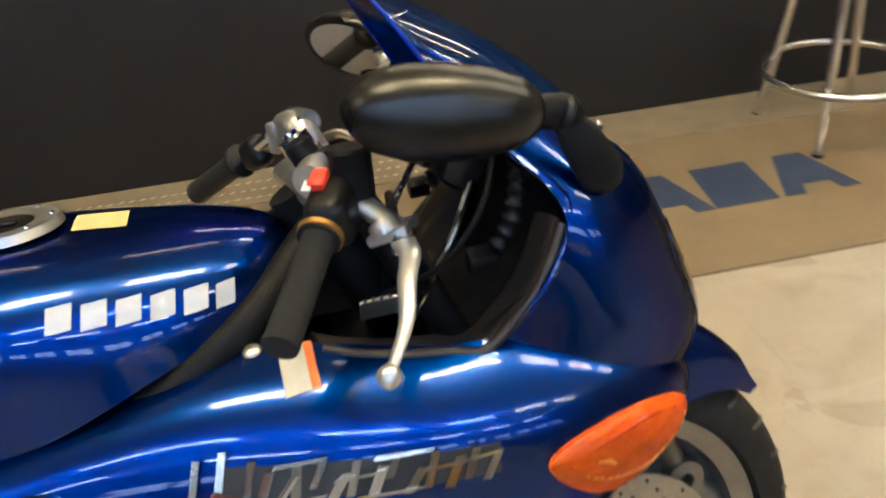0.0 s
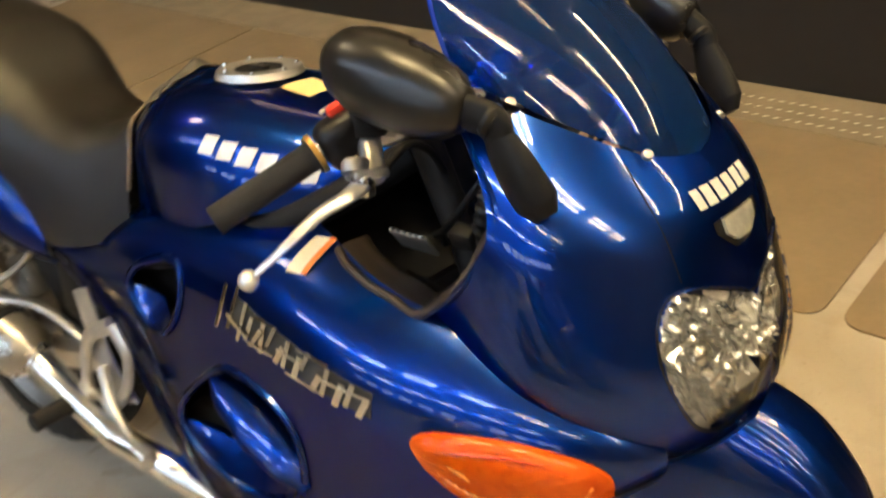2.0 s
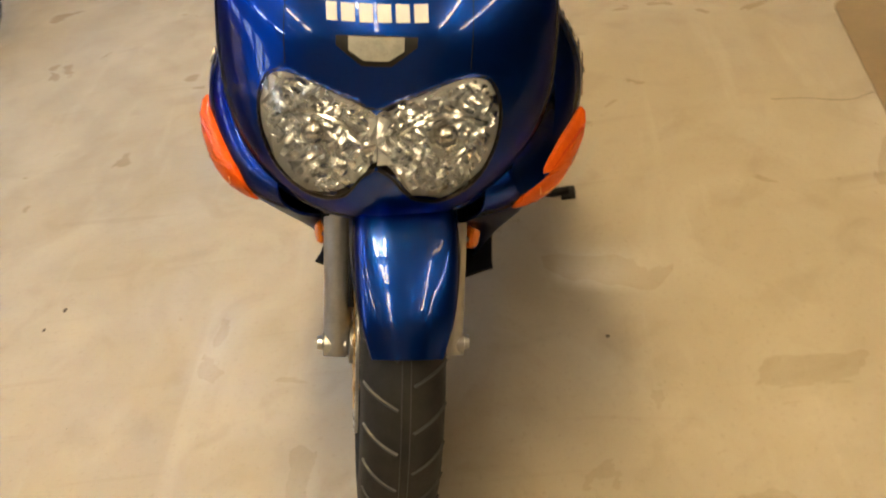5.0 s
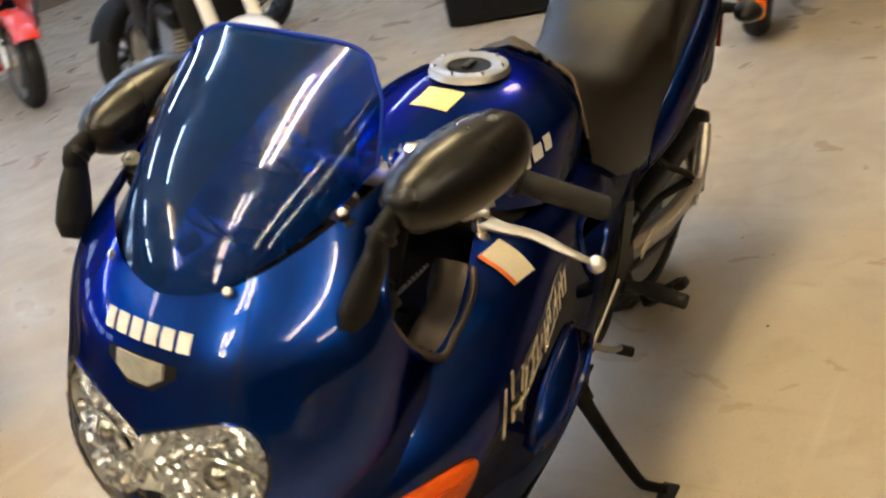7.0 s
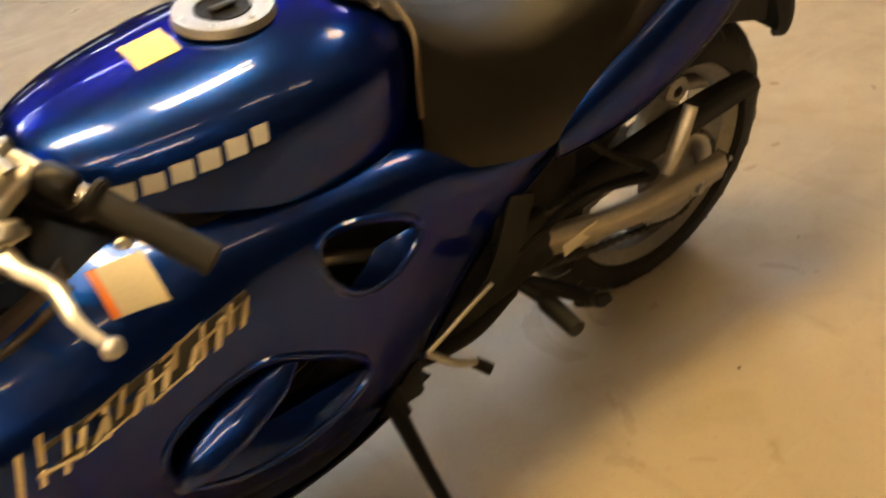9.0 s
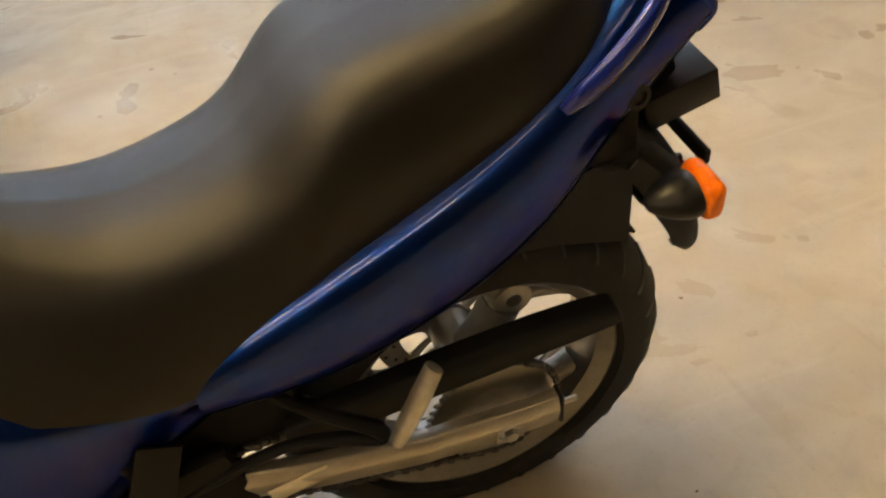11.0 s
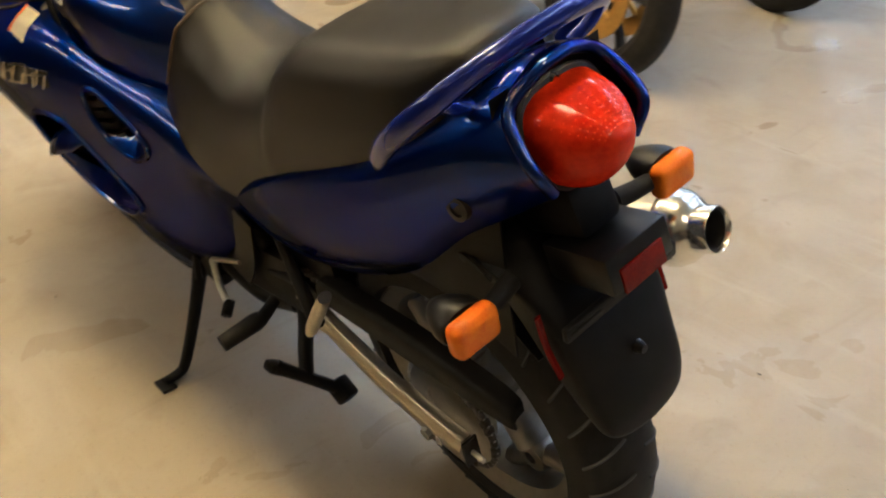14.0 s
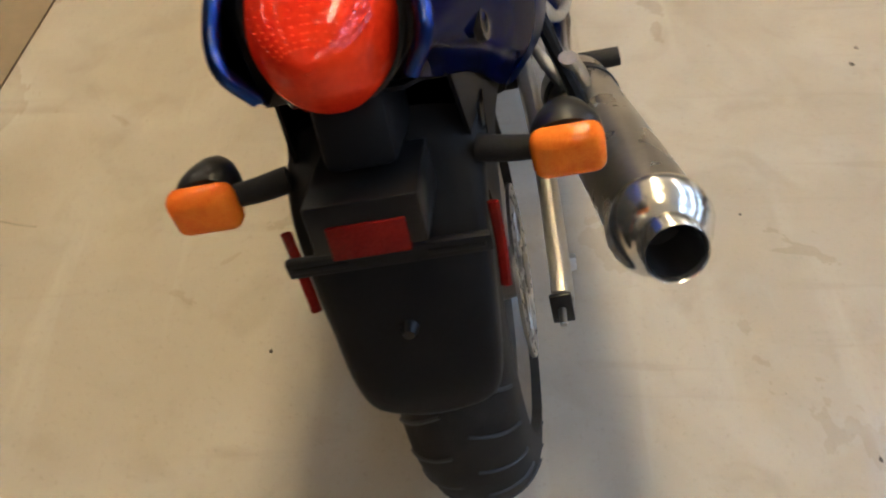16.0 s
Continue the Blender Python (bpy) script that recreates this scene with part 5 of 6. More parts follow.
for s in (1, -1):
    part("inner_shield", block((.48, .012, .34), (.88, .118 * s, .50), .004), ENGINE, bike)
    part("frame_casting", block((.20, .02, .12), (.74, .13 * s, .62), .008, rot=Matrix.Rotation(radians(25), 4, "Y")), MATT, bike)
    part("hose", tube([(.70, .14 * s, .56), (.76, .15 * s, .60), (.83, .145 * s, .63)], .010, 12, 8), ALLOY, bike)
part("radiator", block((.05, .30, .30), (1.20, 0, .56), .01, rot=Matrix.Rotation(radians(-14), 4, "Y")), MATT, bike)
part("belly_pan", mesh_grid(surface([[(x, y, z0 + (abs(y) / .17) ** 2 * .05) for y in (-.17, -.09, 0, .09, .17)] for x, z0 in ((.66, .235), (.8, .175), (.95, .15), (1.1, .145), (1.19, .18))], 20, 20), thick=.004), MATT, bike, "black belly pan")
for s in (1, -1):
    part("frame_rail", tube([(1.14, .05 * s, .88), (1.02, .13 * s, .80), (.80, .15 * s, .70), (.58, .14 * s, .62), (.48, .12 * s, .48), (.46, .11 * s, .33)], .022, 40, 12), MATT, bike)
    part("subframe_tube", tube([(.58, .12 * s, .66), (.30, .12 * s, .70), (.0, .11 * s, .79), (-.16, .08 * s, .86)], .013, 30, 10), MATT, bike)
    part("engine_cover", lathe([(.0001, .03), (.06, .03), (.075, .02), (.085, -.02)], (0, s, 0), Vector((.80, .15 * s, .37)), 40), ENGINE, bike)
    part("cam_cover", lathe([(.0001, .02), (.035, .018), (.045, -.02)], (0, s, 0), Vector((1.0, .175 * s, .66)), 28), ENGINE, bike)
    part("inner_fairing", mesh_grid(surface([[(1.46, .15 * s, .70), (1.42, .14 * s, .60), (1.36, .11 * s, .46)], [(1.34, .16 * s, .76), (1.30, .15 * s, .60), (1.24, .11 * s, .38)], [(1.18, .12 * s, .76), (1.15, .12 * s, .60), (1.12, .09 * s, .30)]], 14, 14)), MATT, bike)
part("steering_head", tube([(1.125, 0, .920), (1.20, 0, .77)], .034, 2, 20), MATT, bike)
part("chin_filler", block((.16, .22, .05), (1.43, 0, .635), .02), MATT, bike)
part("tail_underside", mesh_grid(surface([[(x, y, z) for y in (-w, 0, w)] for x, z, w in ((.30, .62, .13), (.12, .64, .13), (-.05, .72, .11), (-.17, .80, .085), (-.25, .84, .05))], 16, 10), thick=.004), MATT, bike)

for s in (1, -1):
    part("inner_mudguard_side", mesh_grid(surface([[(x, y * s, z1 + .004), (x, (y + .10) / 2 * s, (z1 + z0) / 2), (x, .098 * s, z0)] for x, y, z1, z0 in ((.12, .136, .625, .600), (.05, .130, .655, .610), (-.06, .115, .715, .620), (-.14, .098, .795, .600), (-.20, .082, .850, .580))], 20, 8), thick=.004), MATT, bike, "black plastic inner mudguard side")

# rear wheel and swinging arm
RX = Vector((0, 0, .310))
rear = wheel("rear_wheel", RX, .315, .152, .228, None, RIM, radians(116))
disc(rear, RX, -.085, .125, .085, ALLOY)
part("cush_hub", lathe([(.05, .05), (.075, .07), (.075, .095), (.03, .10)], (0, 1, 0), RX, 40), ALLOY, rear)
sprocket = part("sprocket", lathe([(.055, .098), (.098, .098), (.098, .104), (.055, .104)], (0, 1, 0), RX, 44, closed=True), STEEL, rear, "toothed rear sprocket")
teeth = bmesh.new()
for k in range(44):
    a = 2 * math.pi * k / 44
    block((.012, .005, .007), RX + Vector((math.cos(a) * .102, .101, math.sin(a) * .102)), .0015, teeth, Matrix.Rotation(-a, 4, "Y"), 1)
tagged(part("sprocket_teeth", teeth, STEEL, rear), kind="stuff")
for s in (1, -1):
    y = .136 * s
    pts = [(-.085, y, .322), (-.03, y, .322), (.12, y * .98, .328), (.26, y * .94, .350), (.40, y * .85, .375), (.48, y * .8, .385)]
    rows = []
    for x, yy, z in pts:
        h, w = (.030, .012)
        out = .007 * s
        rows.append([(x, yy - w, z - h), (x, yy, z - h), (x, yy + w, z - h * .9), (x, yy + w + max(out, 0), z + h * .35), (x, yy + w * .8, z + h), (x, yy - w * .8, z + h), (x, yy - w + min(out, 0), z + h * .35)])
    bm = bmesh.new()
    vs = [[bm.verts.new(p) for p in r] for r in rows]
    for a, b in zip(vs, vs[1:]):
        for k in range(7):
            bm.faces.new((a[k], a[(k + 1) % 7], b[(k + 1) % 7], b[k]))
    bm.faces.new(vs[0])
    bm.faces.new(vs[-1])
    bmesh.ops.bevel(bm, geom=[e for e in bm.edges], offset=.003, segments=2, affect="EDGES", profile=.5)
    arm = part("swing_arm", bm, SILVER, bike, "silver painted box swinging arm")
    part("axle_bolt", lathe([(.0001, .012), (.011, .012), (.013, .004), (.019, .003), (.021, -.004)], (0, s, 0), Vector((-.004, (.150) * s, .316)), 6), STEEL, arm)
    part("adjuster_plate", block((.045, .004, .040), (-.006, .1505 * s, .316), .004), CHROME, arm)
    part("adjuster_bolt", tube([(-.085, y, .322), (-.118, y, .322)], .005, 2, 8), STEEL, arm)
    part("arm_end_cap", block((.006, .030, .056), (-.089, y, .322), .002), BLACK, arm)
    if s > 0:
        part("arm_label", block((.085, .0015, .030), (.300, .1425, .358), .0005, rot=Matrix.Rotation(radians(8), 4, "Y") @ Matrix.Rotation(radians(2), 4, "Z")), STICKER, arm, "pale chain adjustment label")
part("arm_bridge", block((.07, .24, .05), (.40, 0, .37), .015), MATT, bike)
# chain: upper and lower runs of links round the two sprockets
links = bmesh.new()
FS = Vector((.545, .101, .385))
run = []
for k in range(46):
    u = k / 45
    run.append((Vector((0 + .545 * u, .101, .412 + .008 * u)), math.atan2(.008, .545)))
    run.append((Vector((0 + .545 * u, .101, .208 + .142 * u - .012 * math.sin(math.pi * u))), math.atan2(.142, .545)))
for k in range(24):
    a = math.pi / 2 + math.pi * k / 23
    run.append((RX + Vector((math.cos(a) * .103, .101, math.sin(a) * .103)), a + math.pi / 2))
for k, (p, ang) in enumerate(run):
    block((.0145, .017 if k % 4 < 2 else .012, .0105), p, .003, links, Matrix.Rotation(-ang, 4, "Y"), 1)
tagged(part("drive_chain", links, material("oily_chain_steel", (.09, .08, .07), .45, .8, vary=(90, .5)), bike, "oily dark drive chain"), kind="stuff")
guard = part("chain_guard", mesh_grid(surface([[(.30, .088, .445), (.30, .120, .443), (.30, .126, .405)], [(.12, .088, .470), (.12, .122, .466), (.12, .128, .425)], [(-.06, .088, .483), (-.06, .122, .478), (-.06, .128, .440)], [(-.17, .090, .480), (-.17, .120, .474), (-.175, .126, .448)], [(-.19, .095, .462), (-.192, .115, .458), (-.195, .120, .445)]], 30, 14), thick=.004), MATT, bike, "matt black chain guard")
part("inner_hugger", mesh_grid(surface([[(RX.x + math.cos(radians(d)) * .345, y, RX.z + math.sin(radians(d)) * .345) for y in (-.08, 0, .08)] for d in (35, 60, 85, 110, 130)], 24, 10), thick=.004), MATT, bike)
part("shock_absorber", tube([(.36, 0, .68), (.34, 0, .42)], .035, 2, 20), MATT, bike)

# footrests, pedals, stands
for s in (1, -1):
    part("rear_footrest", tube([(.112, .193 * s, .578), (.135, .200 * s, .540), (.160, .206 * s, .500), (.174, .208 * s, .476)], (.013, .015, .014, .011), 16, 14, flat=.75), material("worn_footrest_alloy", (.6, .56, .48), .35, .8, vary=(70, .5)) if s > 0 else bpy.data.materials["worn_footrest_alloy"], bike, "folded worn alloy pillion footrest")
    part("footrest_bracket", tube([(.36, .13 * s, .64), (.28, .16 * s, .55), (.185, .19 * s, .475), (.30, .15 * s, .46), (.45, .13 * s, .40)], (.010, .009, .014, .009, .010), 40, 10, flat=.7), MATT if s > 0 else ALLOY, bike)
    part("footrest", tube([(.445, .150 * s, .338), (.432, .190 * s, .330), (.433, .205 * s, .330), (.437, .279 * s, .329)], (.012, .013, .018, .016), 16, 14), RUBBER, bike, "black rubber rider footrest")
    part("heel_plate", mesh_grid(surface([[(.42, .150 * s, .53), (.46, .156 * s, .42), (.52, .158 * s, .34)], [(.47, .150 * s, .55), (.52, .158 * s, .43), (.58, .158 * s, .36)]], 12, 8), thick=.004), MATT if s > 0 else ALLOY, bike)
part("hanger_plate", tube([(.540, -.158, .500), (.470, -.163, .460), (.440, -.166, .380), (.445, -.166, .335), (.500, -.168, .330), (.560, -.166, .380), (.575, -.160, .450), (.540, -.158, .500)], (.016, .014, .013, .018, .014, .012, .013, .016), 50, 12, flat=.6, up=(0, 1, 0)), ALLOY, bike, "cast alloy footrest hanger loop")
part("brake_pedal", tube([(.50, -.165, .41), (.54, -.185, .36), (.62, -.205, .33), (.70, -.225, .345), (.725, -.245, .350)], (.012, .010, .009, .009, .010), 30, 10), ALLOY, bike, "silver rear brake pedal")
part("gear_lever", tube([(.66, .165, .335), (.62, .185, .300), (.585, .195, .285)], .007, 14, 8), ALLOY, bike, "thin silver gear lever")
part("gear_rubber", tube([(.585, .190, .280), (.567, .214, .268)], .011, 4, 12), RUBBER, bike, "black rubber gear pedal")
part("gear_link", tube([(.66, .165, .335), (.52, .160, .40)], .005, 2, 8), STEEL, bike)
part("frame_plate", block((.34, .030, .13), (.53, .122, .365), .012, rot=Matrix.Rotation(radians(12), 4, "Y")), MATT, bike, "black lower frame plate")
part("linkage_cover", block((.16, .10, .10), (.36, .02, .42), .02), MATT, bike)
part("centre_stand", tube([(.50, .085, .300), (.42, .110, .300), (.345, .170, .272), (.312, .196, .254)], (.017, .016, .015, .014), 24, 12), MATT, bike, "black folded centre stand")
part("stand_bar", tube([(.336, .234, .298), (.326, .222, .286), (.308, .192, .250), (.286, .160, .212)], (.015, .013, .012, .013), 16, 12), MATT, bike)
part("stand_foot", block((.046, .040, .034), (.282, .152, .202), .007, rot=Matrix.Rotation(radians(-35), 4, "Y") @ Matrix.Rotation(radians(40), 4, "X")), MATT, bike)
part("stand_tip", block((.030, .030, .020), (.338, .237, .301), .006, rot=Matrix.Rotation(radians(40), 4, "X")), MATT, bike)
FY, FZ = .356, .356 * math.tan(radians(LEAN))
part("side_stand", tube([(.740, .160, .300), (.736, .196, .236), (.730, .245, .160), (.724, .296, .090), (.721, .318, .079), (.716, FY, FZ + .012)], (.018, .015, .013, .012, .011, .010), 40, 12), MATT, bike, "black side stand swung out")
part("side_stand_foot", block((.046, .034, .009), (.716, FY, FZ + .004), .003, rot=Matrix.Rotation(radians(LEAN), 4, "X")), MATT, bike)
part("stand_spring", tube([(.74, .155, .36), (.725, .19, .26)], .008, 10, 8), MATT, bike)
part("lower_frame", tube([(.74, .13, .31), (.56, .13, .28), (.44, .11, .30)], .020, 20, 10), MATT, bike)
part("stand_bracket", block((.10, .05, .09), (.72, .145, .29), .012), MATT, bike)

# exhaust
can_a, can_b = Vector((.300, -.196, .385)), Vector((-.165, -.262, .540))
d = (can_b - can_a).normalized()
L = (can_b - can_a).length
muffler = part("silencer", lathe([(.030, -.03), (.042, -.012), (.052, 0), (.0545, .01), (.0545, L - .01), (.0535, L)], d, can_a, 48), material("satin_silencer_sleeve", (.42, .39, .34), .24, .95, vary=(10, .3), rough_vary=(14, .34)), bike, "satin steel silencer")
part("silencer_end", lathe([(.0545, -.006), (.0595, .002), (.0605, .010), (.0595, .020), (.054, .034), (.046, .045), (.039, .051), (.0360, .053), (.0360, .060)], d, can_b, 48, caps=False), POLISHED, muffler, "bulged polished end cone")
part("tail_pipe", lathe([(.0300, .0), (.0360, .040), (.0360, .080), (.0345, .0825), (.0325, .080), (.0310, .02)], d, can_b, 48, caps=False), POLISHED, muffler, "polished tail pipe")
part("pipe_bore", lathe([(.0001, .000), (.0292, .001), (.0306, .074)], d, can_b, 48, caps=False), INK, muffler)
part("silencer_band", lathe([(.0555, -.012), (.0575, -.010), (.0575, .010), (.0555, .012)], d, can_a + d * .07, 48, closed=True), MATT, muffler)
part("link_pipe", tube([can_a - d * .035, can_a - d * .01, can_a + d * .01], (.030, .031, .036), 8, 20), CHROME, bike)
part("exhaust_pipe", tube([can_a - d * .02, (.40, -.190, .345), (.55, -.190, .300), (.68, -.180, .285), (.85, -.12, .20), (1.05, -.06, .17), (1.14, -.06, .30), (1.10, -.06, .50)], .026, 60, 18), CHROME, bike, "chrome exhaust down pipe")
part("silencer_hanger", tube([(.10, -.205, .49), (.12, -.185, .56), (.16, -.16, .63)], (.012, .009, .012), 12, 8), MATT, bike)

# tail end: mudguard, number plate holder, lamps
mud = part("rear_mudguard", mesh_grid(surface([[(-.085, w * .9, .700), (-.155, w * .9, .735), (-.175, w * .5, .760), (-.18, 0, .765), (-.175, -w * .5, .760), (-.155, -w * .9, .735), (-.085, -w * .9, .700)] if k == 0 else
                                      [(x + .115 - .013 * k, w, z + .020), (x + .022, w, z), (x + .003, w * .8, z), (x - .004, 0, z), (x + .003, -w * .8, z), (x + .022, -w, z), (x + .115 - .013 * k, -w, z + .020)]
                                      for k, (x, z, w) in enumerate(((0, 0, .104), (-.250, .715, .099), (-.294, .650, .093), (-.318, .585, .087), (-.337, .530, .081), (-.341, .492, .071), (-.337, .478, .048)))], 40, 20), thick=.004), MATT, bike, "matt black rear mudguard")
part("plate_bolt", lathe([(.0001, .012), (.006, .012), (.008, .006), (.010, 0)], (-1, 0, .1), Vector((-.322, 0, .605)), 12), BLACK, mud)
box = part("reflector_housing", block((.105, .104, .050), (-.286, 0, .752), .003, rot=Matrix.Rotation(radians(14), 4, "Y")), BLACK, bike, "black number lamp housing")
part("rear_reflector", block((.006, .072, .034), (-.3400, 0, .752), .002, rot=Matrix.Rotation(radians(14), 4, "Y")), DARK_RED, box, "dark red reflector")
part("housing_neck", block((.12, .07, .07), (-.22, 0, .795), .012, rot=Matrix.Rotation(radians(20), 4, "Y")), MATT, bike)
bar = part("plate_bracket", block((.010, .200, .022), (-.302, 0, .690), .003), MATT, bike, "black slotted plate bracket")
for s in (1, -1):
    part("bracket_slot", block((.003, .055, .007), (-.3065, .066 * s, .690), .001), MATT, bar)
    part("side_strip", tube([(-.262, .103 * s, .700), (-.270, .102 * s, .65), (-.285, .099 * s, .605)], .006, 10, 6, flat=.5), DARK_RED, bike)
    stalk = part("rear_indicator", tube([(-.215, .095 * s, .728), (-.222, .125 * s, .727), (-.226, .150 * s, .727)], (.014, .013, .012), 12, 14), RUBBER, bike, "orange rear indicator on a rubber stalk")
    ci = Vector((-.222, .180 * s, .727))
    shell_bm = lathe([(.032, -.001), (.034, .004), (.033, .016), (.028, .030), (.020, .045), (.010, .056), (.0001, .060)], (1, 0, 0), (0, 0, 0), 28)
    bmesh.ops.scale(shell_bm, vec=(1, 1.04, .78), verts=shell_bm.verts)
    bmesh.ops.translate(shell_bm, vec=ci, verts=shell_bm.verts)
    part("indicator_shell", shell_bm, BLACK, stalk, "black tapered indicator shell")
    part("indicator_lens", block((.030, .070, .052), ci + Vector((-.016, 0, 0)), .013, seg=4), AMBER, stalk, "orange indicator lens")


# ---------------- display mats along the wall ----------------
WALLM = Matrix.Translation((0, 2.29, 0)) @ Matrix.Rotation(SKEW, 4, "Z")


def wall_piece(name, x0, x1, v0, v1, z1, mat, label, category, bevel=.002, kind="", parent=None, z0=0.0):
    ob = part(name, block((x1 - x0, v1 - v0, z1 - z0), ((x0 + x1) / 2, (v0 + v1) / 2, (z0 + z1) / 2), bevel), mat, parent, smooth=False)
    if parent is None:
        ob.matrix_world = WALLM
        tagged(ob, label, category, kind=kind)
    return ob


def rounded_mat(x0, x1, label):
    r = .05
    pts = []
    for cx, cy, a0 in ((x1 - r, -1.12 + r, -90), (x1 - r, -.265 - r, 0), (x0 + r, -.265 - r, 90), (x0 + r, -1.12 + r, 180)):
        pts += [(cx + r * math.cos(radians(a0 + k * 15)), cy + r * math.sin(radians(a0 + k * 15))) for k in range(7)]
    ob = part("display_mat", prism(pts, .006, Matrix.Translation((0, 0, .001)), .0015), MAT, None, smooth=False)
    ob.matrix_world = WALLM
    return tagged(ob, label, "mat", group="display mats along the wall")


mats = [rounded_mat(-3.2, -1.62, "tan rubber display mat on the floor"), rounded_mat(-1.608, -.012, "tan rubber display mat on the floor"),
        rounded_mat(0.0, 1.40, "tan rubber display mat with a faded emblem"), rounded_mat(1.445, 3.9, "tan rubber display mat with navy emblem blocks")]
wall_piece("trim_1", -6, 6, -.25, -.004, .012, MAT_EDGE, "grey-brown edging strip along the wall", "trim", kind="structure").matrix_world = BACK
for row, v in enumerate((-.10, -.155, -.21)):
    for k in range(64):
        b = part("tread_dash", block((.016, .004, .0012), (-.45 + k * .034 + (row % 2) * .017, v, .0126), .0003, rot=Matrix.Rotation(radians(35), 4, "Z"), seg=1), STICKER, None, smooth=False)
        b.parent = bpy.data.objects["trim_1"]
for k in range(6):
    x0 = 1.51 + k * .228
    pts = [(x0 - .01, -.82), (x0 + .185, -.82), (x0 + .195, -.57), (x0 + .01, -.57)]
    if k % 2:
        pts = [(x0 - .025, -.82), (x0 + .04, -.82), (x0 + .058, -.765), (x0 + .142, -.765), (x0 + .155, -.82), (x0 + .215, -.82), (x0 + .15, -.57), (x0 + .06, -.57)]
    part("emblem_block", prism(pts, .0012, Matrix.Translation((0, 0, .0075))), MAT_BLUE, mats[3], "navy block of the emblem", smooth=False)
for k in range(6):
    x0 = .53 + k * .088
    part("emblem_block", prism([(x0, -.72), (x0 + .068, -.72), (x0 + .078, -.62), (x0 + .010, -.62)], .0010, Matrix.Translation((0, 0, .0075))), MAT_FADED, mats[2], "faded block of the emblem", smooth=False)

# ---------------- bar stool ----------------
stool = thing("bar_stool", "chrome bar stool with a round foot ring", "stool", Matrix.Translation((2.98, 1.69, 0)))
part("seat", lathe([(.0001, .775), (.15, .775), (.175, .765), (.18, .74), (.17, .72), (.0001, .715)], (0, 0, 1), Vector((0, 0, 0)), 48), VINYL, stool, "padded black round seat")
for k in range(4):
    a = radians(45 + 90 * k)
    part("leg", tube([(math.cos(a) * .12, math.sin(a) * .12, .72), (math.cos(a) * .25, math.sin(a) * .25, .012)], .016, 2, 16), CHROME, stool)
    part("rubber_foot", tube([(math.cos(a) * .25, math.sin(a) * .25, .014), (math.cos(a) * .252, math.sin(a) * .252, 0)], .019, 2, 12), RUBBER, stool)
rr = [(math.cos(2 * math.pi * k / 24) * .250, math.sin(2 * math.pi * k / 24) * .250, .205) for k in range(25)]
part("foot_ring", tube(rr, .013, 96, 12, caps=False), CHROME, stool, "chrome foot ring")


